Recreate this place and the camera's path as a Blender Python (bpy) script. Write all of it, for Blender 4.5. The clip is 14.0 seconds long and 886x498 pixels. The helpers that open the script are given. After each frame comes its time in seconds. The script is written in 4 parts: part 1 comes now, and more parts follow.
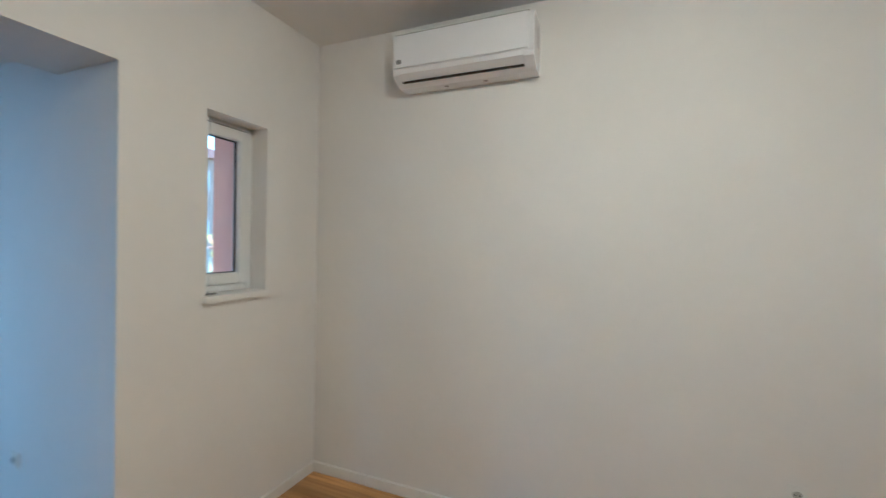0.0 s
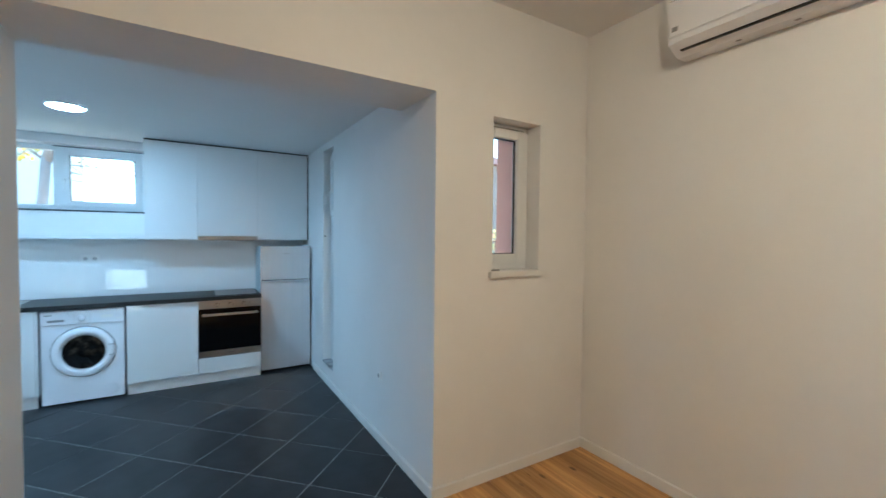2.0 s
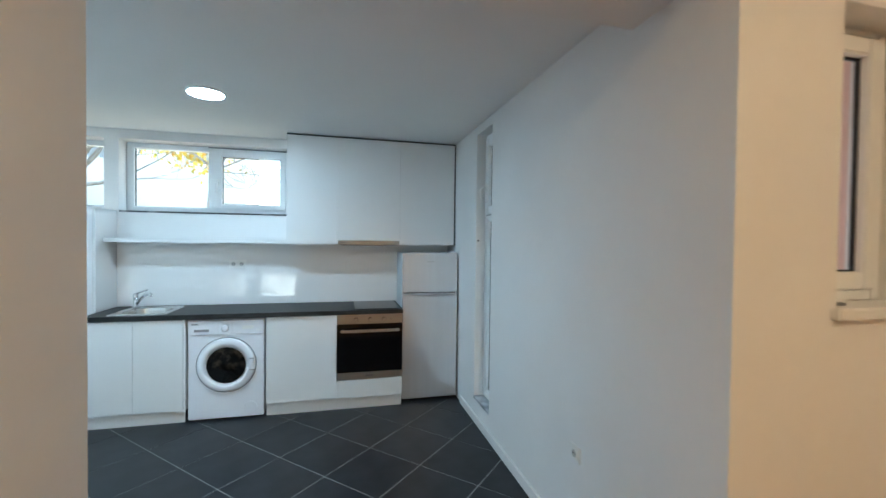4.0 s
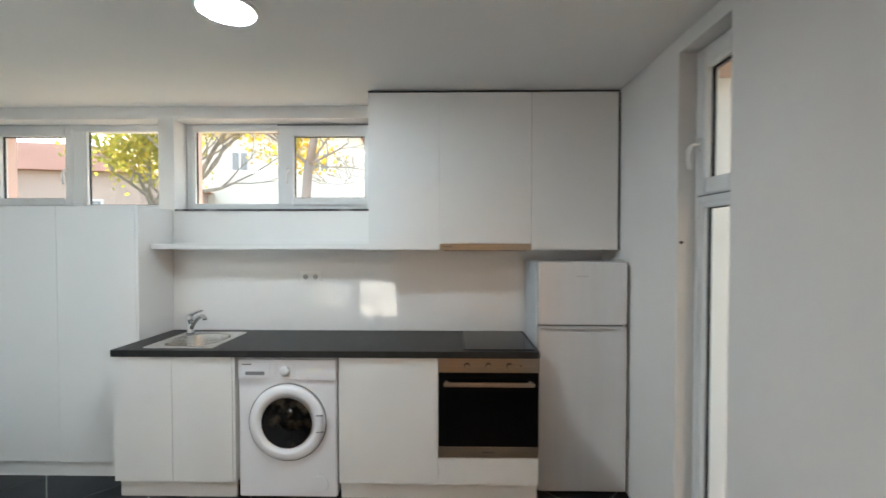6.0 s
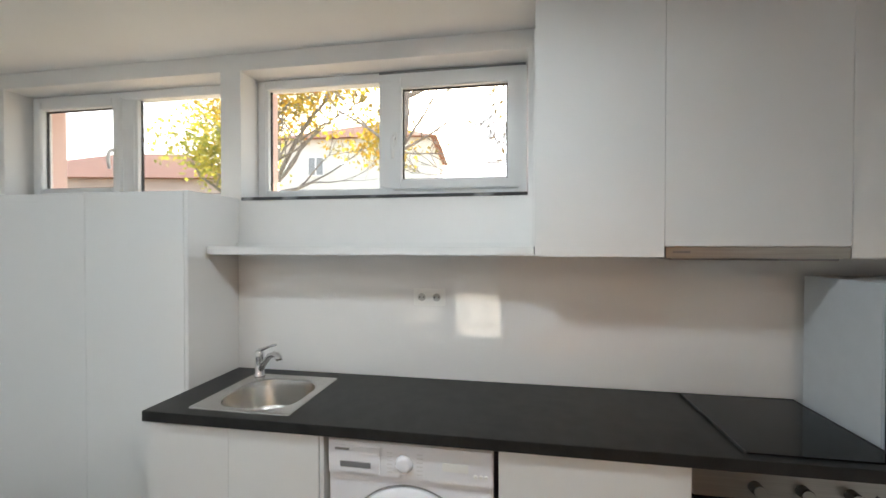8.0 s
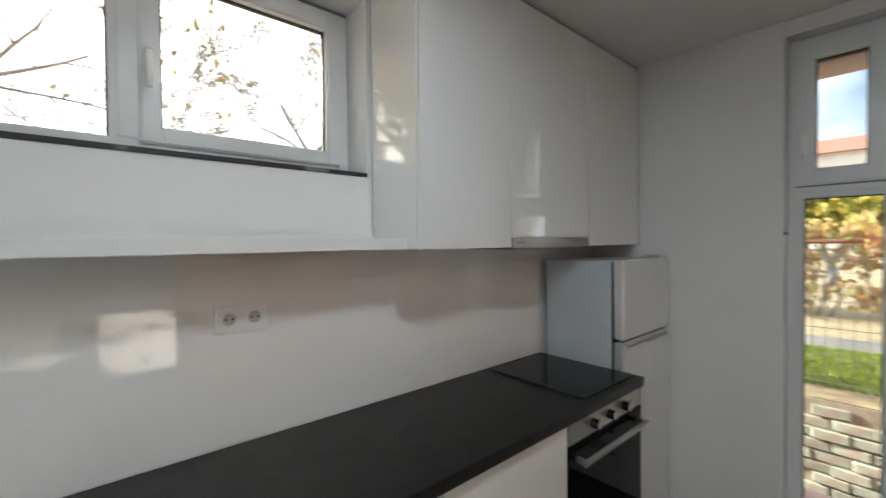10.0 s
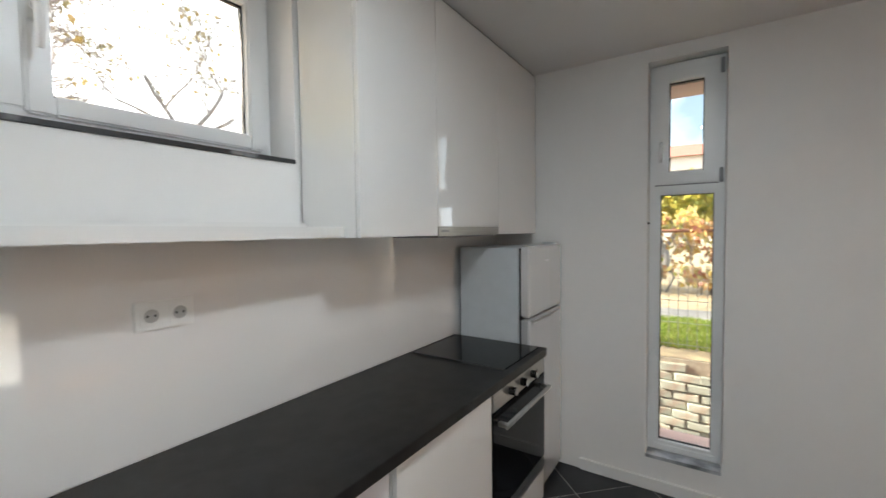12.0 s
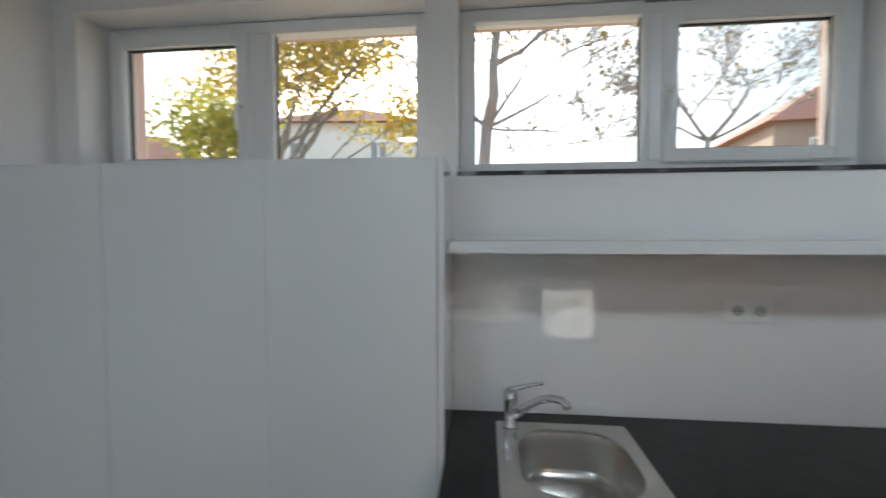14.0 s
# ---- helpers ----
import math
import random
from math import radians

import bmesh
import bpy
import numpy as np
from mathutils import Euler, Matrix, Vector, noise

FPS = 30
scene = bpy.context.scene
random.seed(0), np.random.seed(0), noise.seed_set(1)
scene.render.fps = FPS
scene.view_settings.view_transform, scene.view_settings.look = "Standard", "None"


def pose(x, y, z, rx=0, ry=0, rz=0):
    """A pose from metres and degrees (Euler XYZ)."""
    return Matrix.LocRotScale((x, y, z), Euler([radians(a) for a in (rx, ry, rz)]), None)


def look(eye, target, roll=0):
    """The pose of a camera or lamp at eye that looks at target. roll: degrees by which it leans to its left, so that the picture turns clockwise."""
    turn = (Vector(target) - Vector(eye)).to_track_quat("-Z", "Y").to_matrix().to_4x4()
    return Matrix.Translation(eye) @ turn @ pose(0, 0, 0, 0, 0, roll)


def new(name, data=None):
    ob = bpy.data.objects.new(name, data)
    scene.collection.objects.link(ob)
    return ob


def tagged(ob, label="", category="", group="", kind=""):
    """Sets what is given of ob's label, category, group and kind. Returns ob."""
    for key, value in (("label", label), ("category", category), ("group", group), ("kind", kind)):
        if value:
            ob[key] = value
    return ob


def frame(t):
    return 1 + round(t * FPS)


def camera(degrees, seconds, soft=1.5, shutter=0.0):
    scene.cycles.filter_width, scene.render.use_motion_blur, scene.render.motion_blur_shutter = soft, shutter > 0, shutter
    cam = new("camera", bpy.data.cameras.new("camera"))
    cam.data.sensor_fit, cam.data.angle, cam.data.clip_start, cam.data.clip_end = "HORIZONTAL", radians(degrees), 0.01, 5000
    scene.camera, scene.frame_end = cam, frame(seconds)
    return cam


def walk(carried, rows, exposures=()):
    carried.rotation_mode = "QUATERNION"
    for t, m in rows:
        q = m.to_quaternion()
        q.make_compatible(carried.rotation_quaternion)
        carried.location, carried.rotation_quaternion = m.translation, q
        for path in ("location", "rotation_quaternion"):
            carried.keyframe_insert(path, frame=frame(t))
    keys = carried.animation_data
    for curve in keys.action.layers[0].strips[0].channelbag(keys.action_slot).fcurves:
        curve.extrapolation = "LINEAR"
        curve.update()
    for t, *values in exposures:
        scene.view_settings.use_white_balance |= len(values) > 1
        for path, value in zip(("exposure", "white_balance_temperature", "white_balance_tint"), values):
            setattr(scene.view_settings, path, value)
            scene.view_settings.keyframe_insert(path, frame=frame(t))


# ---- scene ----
cam = camera(94.1, 14.0, shutter=0.4)
PATH = [
    (0, (-0.684, -0.145, 1.664), (-1.456, 1.7, 1.641), 1.1),
    (0.5, (-0.604, -0.22, 1.67), (-1.718, 1.44, 1.624), 1.2),
    (1, (-0.572, -0.237, 1.605), (-1.938, 1.223, 1.571), 0.8),
    (1.5, (-0.564, -0.232, 1.607), (-2.128, 1.013, 1.552), 0.9),
    (2, (-0.58, -0.26, 1.588), (-2.289, 0.777, 1.526), 0.6),
    (2.5, (-0.712, -0.275, 1.56), (-2.528, 0.561, 1.498), 0.5),
    (3, (-1.002, -0.278, 1.563), (-2.88, 0.408, 1.501), 0.5),
    (3.2, (-1.131, -0.266, 1.556), (-3.026, 0.37, 1.502), 0.6),
    (5.5, (-2.775, -0.098, 1.583), (-4.768, 0.061, 1.541), 0.1),
    (6.5, (-3.398, -0.262, 1.583), (-5.38, -0.528, 1.546), 0.0),
    (7.2, (-3.801, -0.472, 1.586), (-5.737, -0.97, 1.551), 0.0),
    (9.5, (-4.615, -1.35, 1.544), (-6.446, -0.545, 1.526), -0.4),
    (10, (-4.714, -1.532, 1.551), (-6.223, -0.22, 1.514), -0.5),
    (10.2, (-4.717, -1.605, 1.54), (-6.091, -0.153, 1.496), -0.5),
    (10.5, (-4.75, -1.7, 1.521), (-5.929, -0.086, 1.467), -0.6),
    (11, (-4.784, -1.786, 1.518), (-5.763, -0.044, 1.446), -0.7),
    (11.5, (-4.809, -1.753, 1.534), (-5.761, 0.004, 1.452), -0.7),
    (12, (-4.79, -1.697, 1.542), (-5.896, -0.033, 1.457), -0.7),
    (12.5, (-4.684, -1.747, 1.537), (-6.097, -0.334, 1.457), -0.5),
    (13.1, (-4.558, -1.872, 1.551), (-6.36, -1.007, 1.488), -0.5),
    (13.6, (-4.546, -1.99, 1.565), (-6.53, -1.751, 1.493), -0.4),
    (14, (-4.576, -2.07, 1.591), (-6.564, -2.276, 1.511), -0.1),
]
# white balance follows the clip's camera as it goes from the lamp-lit room to the daylit kitchen
EXPOSURES = [(0, 2.15, 3900, -10), (0.5, 2.25, 4000, -11), (1.5, 2.15, 4360, -9), (3.0, 2.24, 4370, -11), (5.3, 2.12, 6600, 5), (6.5, 2.00, 6650, 6), (7.2, 1.92, 6850, 8), (9.5, 1.68, 6900, 9), (10, 1.42, 6850, 9), (11, 1.70, 6900, 10), (12, 1.80, 6900, 10), (12.6, 1.78, 6900, 9), (13.2, 1.56, 6680, 8), (13.6, 1.40, 6500, 8), (14, 1.05, 6330, 7)]
walk(cam, [(t, look(eye, target, roll)) for t, eye, target, roll in PATH], EXPOSURES)

# ---- world, sun, large lights ----
TO_SUN = Vector((-3.12, -0.65, 1.42)).normalized()
ELEV, AZIM = math.asin(TO_SUN.z), math.atan2(TO_SUN.x, TO_SUN.y)
LAMP_KITCHEN, LAMP_LIVING = 42.0, 71.0
KITCHEN_RGB, LIVING_RGB = (0.84, 0.97, 1.10), (1.0, 0.63, 0.35)

world = bpy.data.worlds.new("sky")
scene.world = world
world.use_nodes = True
wn, wl = world.node_tree.nodes, world.node_tree.links
wn.clear()
sky = wn.new("ShaderNodeTexSky")
sky.sky_type, sky.sun_disc = "NISHITA", False
sky.sun_elevation, sky.sun_rotation = ELEV, AZIM
sky.air_density, sky.dust_density = 1.0, 4.0
geo = wn.new("ShaderNodeTexCoord")
cloud = wn.new("ShaderNodeTexNoise")
cloud.inputs["Scale"].default_value, cloud.inputs["Detail"].default_value = 2.6, 7.0
ramp = wn.new("ShaderNodeValToRGB")
ramp.color_ramp.elements[0].position, ramp.color_ramp.elements[1].position = 0.37, 0.64
cmix = wn.new("ShaderNodeMixRGB")
cmix.inputs[2].default_value = (8.6, 9.5, 10.8, 1)
bg = wn.new("ShaderNodeBackground")
bg.inputs["Strength"].default_value = 0.13
wout = wn.new("ShaderNodeOutputWorld")
wl.new(geo.outputs["Generated"], cloud.inputs["Vector"])
wl.new(cloud.outputs["Fac"], ramp.inputs["Fac"])
wl.new(ramp.outputs["Color"], cmix.inputs[0])
wl.new(sky.outputs["Color"], cmix.inputs[1])
wl.new(cmix.outputs["Color"], bg.inputs["Color"])
wl.new(bg.outputs["Background"], wout.inputs["Surface"])

sun_data = bpy.data.lights.new("sun", "SUN")
sun_data.energy, sun_data.angle, sun_data.color = 5.0, radians(0.55), (1.0, 0.93, 0.82)
sun = new("sun", sun_data)
sun.matrix_world = look(TO_SUN * 60, (0, 0, 0))


# ---- materials ----
def material(name, color, rough=0.5, metal=0.0, coat=0.0, color2=None, scale=8.0, bump=0.0, bump_scale=60.0,
             fine=0.0, contrast=(0.35, 0.65), stretch=(1, 1, 1), vary=0.0, island=False, spec=0.5, emit=0.0):
    m = bpy.data.materials.new(name)
    m.use_nodes = True
    n, l = m.node_tree.nodes, m.node_tree.links
    b = n["Principled BSDF"]
    b.inputs["Base Color"].default_value = (*color, 1)
    b.inputs["Roughness"].default_value, b.inputs["Metallic"].default_value = rough, metal
    b.inputs["Coat Weight"].default_value, b.inputs["Coat Roughness"].default_value = coat, 0.04
    b.inputs["Specular IOR Level"].default_value = spec
    if emit:
        b.inputs["Emission Color"].default_value, b.inputs["Emission Strength"].default_value = (*color, 1), emit
    co = n.new("ShaderNodeTexCoord")
    mp = n.new("ShaderNodeMapping")
    mp.inputs["Scale"].default_value = stretch
    l.new(co.outputs["Object"], mp.inputs["Vector"])
    last = None
    if color2:
        t = n.new("ShaderNodeTexNoise")
        t.inputs["Scale"].default_value, t.inputs["Detail"].default_value = scale, 5.0
        l.new(mp.outputs["Vector"], t.inputs["Vector"])
        r = n.new("ShaderNodeValToRGB")
        r.color_ramp.elements[0].position, r.color_ramp.elements[1].position = contrast
        r.color_ramp.elements[0].color, r.color_ramp.elements[1].color = (*color, 1), (*color2, 1)
        l.new(t.outputs["Fac"], r.inputs["Fac"])
        last = r.outputs["Color"]
        if fine:
            f = n.new("ShaderNodeTexNoise")
            f.inputs["Scale"].default_value, f.inputs["Detail"].default_value = scale * 14, 3.0
            l.new(mp.outputs["Vector"], f.inputs["Vector"])
            mr = n.new("ShaderNodeMapRange")
            mr.inputs["To Min"].default_value, mr.inputs["To Max"].default_value = 1 - fine, 1 + fine
            l.new(f.outputs["Fac"], mr.inputs["Value"])
            mul = n.new("ShaderNodeMixRGB")
            mul.blend_type, mul.inputs[0].default_value = "MULTIPLY", 1.0
            l.new(last, mul.inputs[1])
            l.new(mr.outputs["Result"], mul.inputs[2])
            last = mul.outputs["Color"]
    if vary:
        if island:
            src = n.new("ShaderNodeNewGeometry").outputs["Random Per Island"]
        else:
            src = n.new("ShaderNodeObjectInfo").outputs["Random"]
        mr = n.new("ShaderNodeMapRange")
        mr.inputs["To Min"].default_value, mr.inputs["To Max"].default_value = 1 - vary, 1 + vary
        l.new(src, mr.inputs["Value"])
        mul = n.new("ShaderNodeMixRGB")
        mul.blend_type, mul.inputs[0].default_value = "MULTIPLY", 1.0
        mul.inputs[1].default_value = (*color, 1)
        if last:
            l.new(last, mul.inputs[1])
        l.new(mr.outputs["Result"], mul.inputs[2])
        last = mul.outputs["Color"]
    if last:
        l.new(last, b.inputs["Base Color"])
    if bump:
        t = n.new("ShaderNodeTexNoise")
        t.inputs["Scale"].default_value, t.inputs["Detail"].default_value = bump_scale, 4.0
        l.new(mp.outputs["Vector"], t.inputs["Vector"])
        bp = n.new("ShaderNodeBump")
        bp.inputs["Strength"].default_value, bp.inputs["Distance"].default_value = bump, 0.004
        l.new(t.outputs["Fac"], bp.inputs["Height"])
        l.new(bp.outputs["Normal"], b.inputs["Normal"])
    return m


def leaf_material(name, stops, glow=0.35):
    """Leaves: colour by island, light shining through."""
    m = bpy.data.materials.new(name)
    m.use_nodes = True
    n, l = m.node_tree.nodes, m.node_tree.links
    b = n["Principled BSDF"]
    g = n.new("ShaderNodeNewGeometry")
    r = n.new("ShaderNodeValToRGB")
    r.color_ramp.elements[0].color, r.color_ramp.elements[1].color = (*stops[0], 1), (*stops[-1], 1)
    for i, c in enumerate(stops[1:-1], 1):
        r.color_ramp.elements.new(i / (len(stops) - 1)).color = (*c, 1)
    l.new(g.outputs["Random Per Island"], r.inputs["Fac"])
    l.new(r.outputs["Color"], b.inputs["Base Color"])
    b.inputs["Roughness"].default_value = 0.6
    tr = n.new("ShaderNodeBsdfTranslucent")
    l.new(r.outputs["Color"], tr.inputs["Color"])
    mx = n.new("ShaderNodeMixShader")
    mx.inputs[0].default_value = glow
    l.new(b.outputs["BSDF"], mx.inputs[1])
    l.new(tr.outputs["BSDF"], mx.inputs[2])
    l.new(mx.outputs["Shader"], n["Material Output"].inputs["Surface"])
    return m


def glass_material(name):
    m = bpy.data.materials.new(name)
    m.use_nodes = True
    n, l = m.node_tree.nodes, m.node_tree.links
    n.remove(n["Principled BSDF"])
    tr, gl, fr, mx = (n.new("ShaderNodeBsdfTransparent"), n.new("ShaderNodeBsdfGlossy"),
                      n.new("ShaderNodeLayerWeight"), n.new("ShaderNodeMixShader"))
    pw, ad = n.new("ShaderNodeMath"), n.new("ShaderNodeMath")
    pw.operation, pw.inputs[1].default_value = "POWER", 5.0
    ad.operation, ad.inputs[1].default_value, ad.inputs[2].default_value = "MULTIPLY_ADD", 0.7, 0.03
    tr.inputs["Color"].default_value = (0.96, 0.98, 0.97, 1)
    gl.inputs["Roughness"].default_value = 0.0
    fr.inputs["Blend"].default_value = 0.5
    l.new(fr.outputs["Facing"], pw.inputs[0])
    l.new(pw.outputs["Value"], ad.inputs[0])
    l.new(ad.outputs["Value"], mx.inputs[0])
    l.new(tr.outputs["BSDF"], mx.inputs[1])
    l.new(gl.outputs["BSDF"], mx.inputs[2])
    l.new(mx.outputs["Shader"], n["Material Output"].inputs["Surface"])
    return m


def wood_floor_material(name):
    """Knotty oiled pine, grain along x, each board its own tone."""
    m = bpy.data.materials.new(name)
    m.use_nodes = True
    n, l = m.node_tree.nodes, m.node_tree.links
    b = n["Principled BSDF"]
    b.inputs["Roughness"].default_value = 0.38
    co, info = n.new("ShaderNodeTexCoord"), n.new("ShaderNodeObjectInfo")
    add = n.new("ShaderNodeVectorMath")
    sc = n.new("ShaderNodeVectorMath")
    sc.operation = "SCALE"
    comb = n.new("ShaderNodeCombineXYZ")
    for k in range(3):
        l.new(info.outputs["Random"], comb.inputs[k])
    l.new(comb.outputs["Vector"], sc.inputs[0])
    sc.inputs["Scale"].default_value = 37.0
    l.new(co.outputs["Object"], add.inputs[0])
    l.new(sc.outputs["Vector"], add.inputs[1])
    mp = n.new("ShaderNodeMapping")
    mp.inputs["Scale"].default_value = (1.2, 22, 1)
    l.new(add.outputs["Vector"], mp.inputs["Vector"])
    t = n.new("ShaderNodeTexNoise")
    t.inputs["Scale"].default_value, t.inputs["Detail"].default_value, t.inputs["Distortion"].default_value = 1.6, 6, 0.6
    l.new(mp.outputs["Vector"], t.inputs["Vector"])
    r = n.new("ShaderNodeValToRGB")
    e = r.color_ramp.elements
    e[0].position, e[0].color = 0.3, (0.34, 0.165, 0.045, 1)
    e[1].position, e[1].color = 0.68, (0.60, 0.35, 0.115, 1)
    l.new(t.outputs["Fac"], r.inputs["Fac"])
    mk = n.new("ShaderNodeMapping")
    mk.inputs["Scale"].default_value = (4.0, 9.0, 1)
    l.new(add.outputs["Vector"], mk.inputs["Vector"])
    v = n.new("ShaderNodeTexVoronoi")
    v.inputs["Scale"].default_value = 1.0
    l.new(mk.outputs["Vector"], v.inputs["Vector"])
    kr = n.new("ShaderNodeValToRGB")
    kr.color_ramp.elements[0].position, kr.color_ramp.elements[0].color = 0.06, (1, 1, 1, 1)
    kr.color_ramp.elements[1].position, kr.color_ramp.elements[1].color = 0.17, (0, 0, 0, 1)
    l.new(v.outputs["Distance"], kr.inputs["Fac"])
    mx = n.new("ShaderNodeMixRGB")
    mx.inputs[2].default_value = (0.085, 0.032, 0.012, 1)
    l.new(kr.outputs["Color"], mx.inputs[0])
    l.new(r.outputs["Color"], mx.inputs[1])
    mr = n.new("ShaderNodeMapRange")
    mr.inputs["To Min"].default_value, mr.inputs["To Max"].default_value = 0.72, 1.22
    l.new(info.outputs["Random"], mr.inputs["Value"])
    mul = n.new("ShaderNodeMixRGB")
    mul.blend_type, mul.inputs[0].default_value = "MULTIPLY", 1.0
    l.new(mx.outputs["Color"], mul.inputs[1])
    l.new(mr.outputs["Result"], mul.inputs[2])
    l.new(mul.outputs["Color"], b.inputs["Base Color"])
    bp = n.new("ShaderNodeBump")
    bp.inputs["Strength"].default_value, bp.inputs["Distance"].default_value = 0.12, 0.002
    l.new(t.outputs["Fac"], bp.inputs["Height"])
    l.new(bp.outputs["Normal"], b.inputs["Normal"])
    return m


M_WALL = material("wall_paint", (0.80, 0.79, 0.775), 0.75, color2=(0.77, 0.76, 0.745), scale=1.5, bump=0.10, bump_scale=140, fine=0.012, spec=0.25)
M_CEIL = material("ceiling_paint", (0.80, 0.795, 0.785), 0.85, color2=(0.775, 0.77, 0.76), scale=1.2, bump=0.08, bump_scale=120, spec=0.2)
M_PINK = material("pink_render", (0.72, 0.52, 0.46), 0.85, color2=(0.67, 0.475, 0.42), scale=3, bump=0.35, bump_scale=220, fine=0.05, spec=0.2)
M_TRIM = material("white_trim", (0.80, 0.795, 0.78), 0.45, color2=(0.77, 0.765, 0.75), scale=4, bump=0.03)
M_PVC = material("white_pvc", (0.80, 0.81, 0.81), 0.32, color2=(0.775, 0.785, 0.785), scale=5)
M_GASKET = material("black_rubber", (0.015, 0.015, 0.017), 0.6)
M_GLASS = glass_material("window_glass")
M_GLOSS = material("white_gloss_lacquer", (0.80, 0.795, 0.78), 0.06, coat=1.0, spec=0.7, color2=(0.785, 0.78, 0.765), scale=2)
M_SPLASH = material("white_gloss_panel", (0.79, 0.785, 0.775), 0.045, coat=1.0, spec=0.7, color2=(0.775, 0.77, 0.76), scale=1.5)
M_CARCASS = material("white_melamine", (0.77, 0.765, 0.75), 0.45, color2=(0.75, 0.745, 0.73), scale=6)
# near-black that draws shade in gaps, also between the floor boards
M_SHADOW = material("gap_shade", (0.05, 0.05, 0.052), 0.7)
M_COUNTER = material("charcoal_laminate", (0.009, 0.0088, 0.0086), 0.46, spec=0.38, color2=(0.019, 0.0187, 0.0183), scale=16, bump=0.12, bump_scale=240, fine=0.3)
M_STONE = material("grey_marble", (0.03, 0.031, 0.033), 0.35, color2=(0.42, 0.42, 0.43), scale=5, contrast=(0.52, 0.66), fine=0.1)
M_STONE_LIGHT = material("light_grey_marble", (0.13, 0.14, 0.15), 0.3, color2=(0.48, 0.50, 0.53), scale=9, contrast=(0.35, 0.65), fine=0.1)
M_TILE = material("slate_grey_tile", (0.012, 0.014, 0.017), 0.34, spec=0.27, color2=(0.024, 0.026, 0.030), scale=5, bump=0.08, bump_scale=45, fine=0.15, vary=0.14)
M_GROUT = material("pale_grout", (0.42, 0.42, 0.41), 0.85, color2=(0.32, 0.32, 0.31), scale=12, bump=0.1)
M_WOOD = wood_floor_material("knotty_pine")
M_STEEL = material("brushed_steel", (0.46, 0.445, 0.42), 0.28, metal=1.0, color2=(0.40, 0.385, 0.36), scale=5, stretch=(1, 1, 40), bump=0.02, bump_scale=30)
M_SINK = material("satin_sink_steel", (0.60, 0.585, 0.555), 0.27, metal=1.0, color2=(0.56, 0.545, 0.515), scale=10, bump=0.015, bump_scale=200)
M_CHROME = material("chrome", (0.72, 0.72, 0.73), 0.08, metal=1.0)
M_INOX = material("silver_fridge_steel", (0.80, 0.81, 0.835), 0.24, metal=0.6, color2=(0.77, 0.78, 0.80), scale=3, stretch=(1, 6, 0.3))
M_FRIDGE_SIDE = material("grey_fridge_side", (0.56, 0.59, 0.61), 0.42, color2=(0.54, 0.57, 0.59), scale=20, bump=0.05, bump_scale=260)
M_APPLIANCE = material("white_enamel", (0.82, 0.825, 0.86), 0.20, coat=0.4, color2=(0.80, 0.805, 0.84), scale=4)
M_BLACK_GLASS = material("black_glass", (0.003, 0.003, 0.0035), 0.05, spec=0.14)
# brown blotches in the colour stand for reflections and the drum behind
M_PORTHOLE = material("porthole_glass", (0.004, 0.0035, 0.003), 0.07, spec=0.06, color2=(0.085, 0.062, 0.042), scale=11, contrast=(0.48, 0.80), bump=0.25, bump_scale=9)
M_HANDLE = material("white_handle", (0.88, 0.88, 0.87), 0.25, coat=0.3)
M_GRIP = material("grey_grip_metal", (0.34, 0.335, 0.34), 0.35, metal=0.5, color2=(0.30, 0.295, 0.30), scale=8)
M_MARK = material("pale_print", (0.64, 0.64, 0.66), 0.5)
M_HOB = material("black_ceramic", (0.006, 0.0062, 0.0065), 0.07, spec=0.18)
M_PLASTIC = material("white_plastic", (0.78, 0.78, 0.76), 0.35)
M_WELL = material("shaded_plastic", (0.44, 0.44, 0.43), 0.5)
M_GREY = material("grey_plastic", (0.22, 0.22, 0.23), 0.4)
M_DARK = material("dark_plastic", (0.03, 0.03, 0.03), 0.45)
# knob steel with the sides' dark reflections put into its colour
M_KNOB = material("shaded_knob_steel", (0.10, 0.095, 0.09), 0.25, metal=1.0)
M_HOUSE_PINK = material("faded_pink_render", (0.50, 0.39, 0.35), 0.9, color2=(0.42, 0.33, 0.30), scale=0.6, fine=0.08)
M_HOUSE_BROWN = material("brown_render", (0.36, 0.27, 0.22), 0.9, color2=(0.30, 0.22, 0.18), scale=0.6, fine=0.08)
M_DRUM = material("drum_steel", (0.45, 0.43, 0.40), 0.28, metal=1.0, color2=(0.15, 0.14, 0.13), scale=14)
M_LED_K = material("cool_led", KITCHEN_RGB, emit=LAMP_KITCHEN)
M_LED_L = material("warm_led", LIVING_RGB, emit=LAMP_LIVING)
M_BRICK = material("whitewashed_brick", (0.47, 0.50, 0.43), 0.9, color2=(0.44, 0.28, 0.21), scale=7, contrast=(0.54, 0.76), bump=0.6, bump_scale=50, fine=0.15, vary=0.22)
M_MORTAR = material("old_mortar", (0.34, 0.30, 0.24), 0.95, color2=(0.46, 0.41, 0.33), scale=14, bump=0.6, bump_scale=60)
M_SOIL = material("leaf_strewn_soil", (0.26, 0.20, 0.13), 0.95, color2=(0.42, 0.34, 0.20), scale=7, bump=0.8, bump_scale=30, fine=0.3)
M_GRASS = leaf_material("grass", [(0.14, 0.24, 0.03), (0.26, 0.36, 0.06), (0.38, 0.38, 0.10)], 0.4)
M_PATH = material("concrete_path", (0.22, 0.215, 0.20), 0.9, color2=(0.15, 0.145, 0.14), scale=4, bump=0.3, bump_scale=40, fine=0.1)
M_WIRE = material("galvanised_wire", (0.34, 0.35, 0.36), 0.45, metal=0.8)
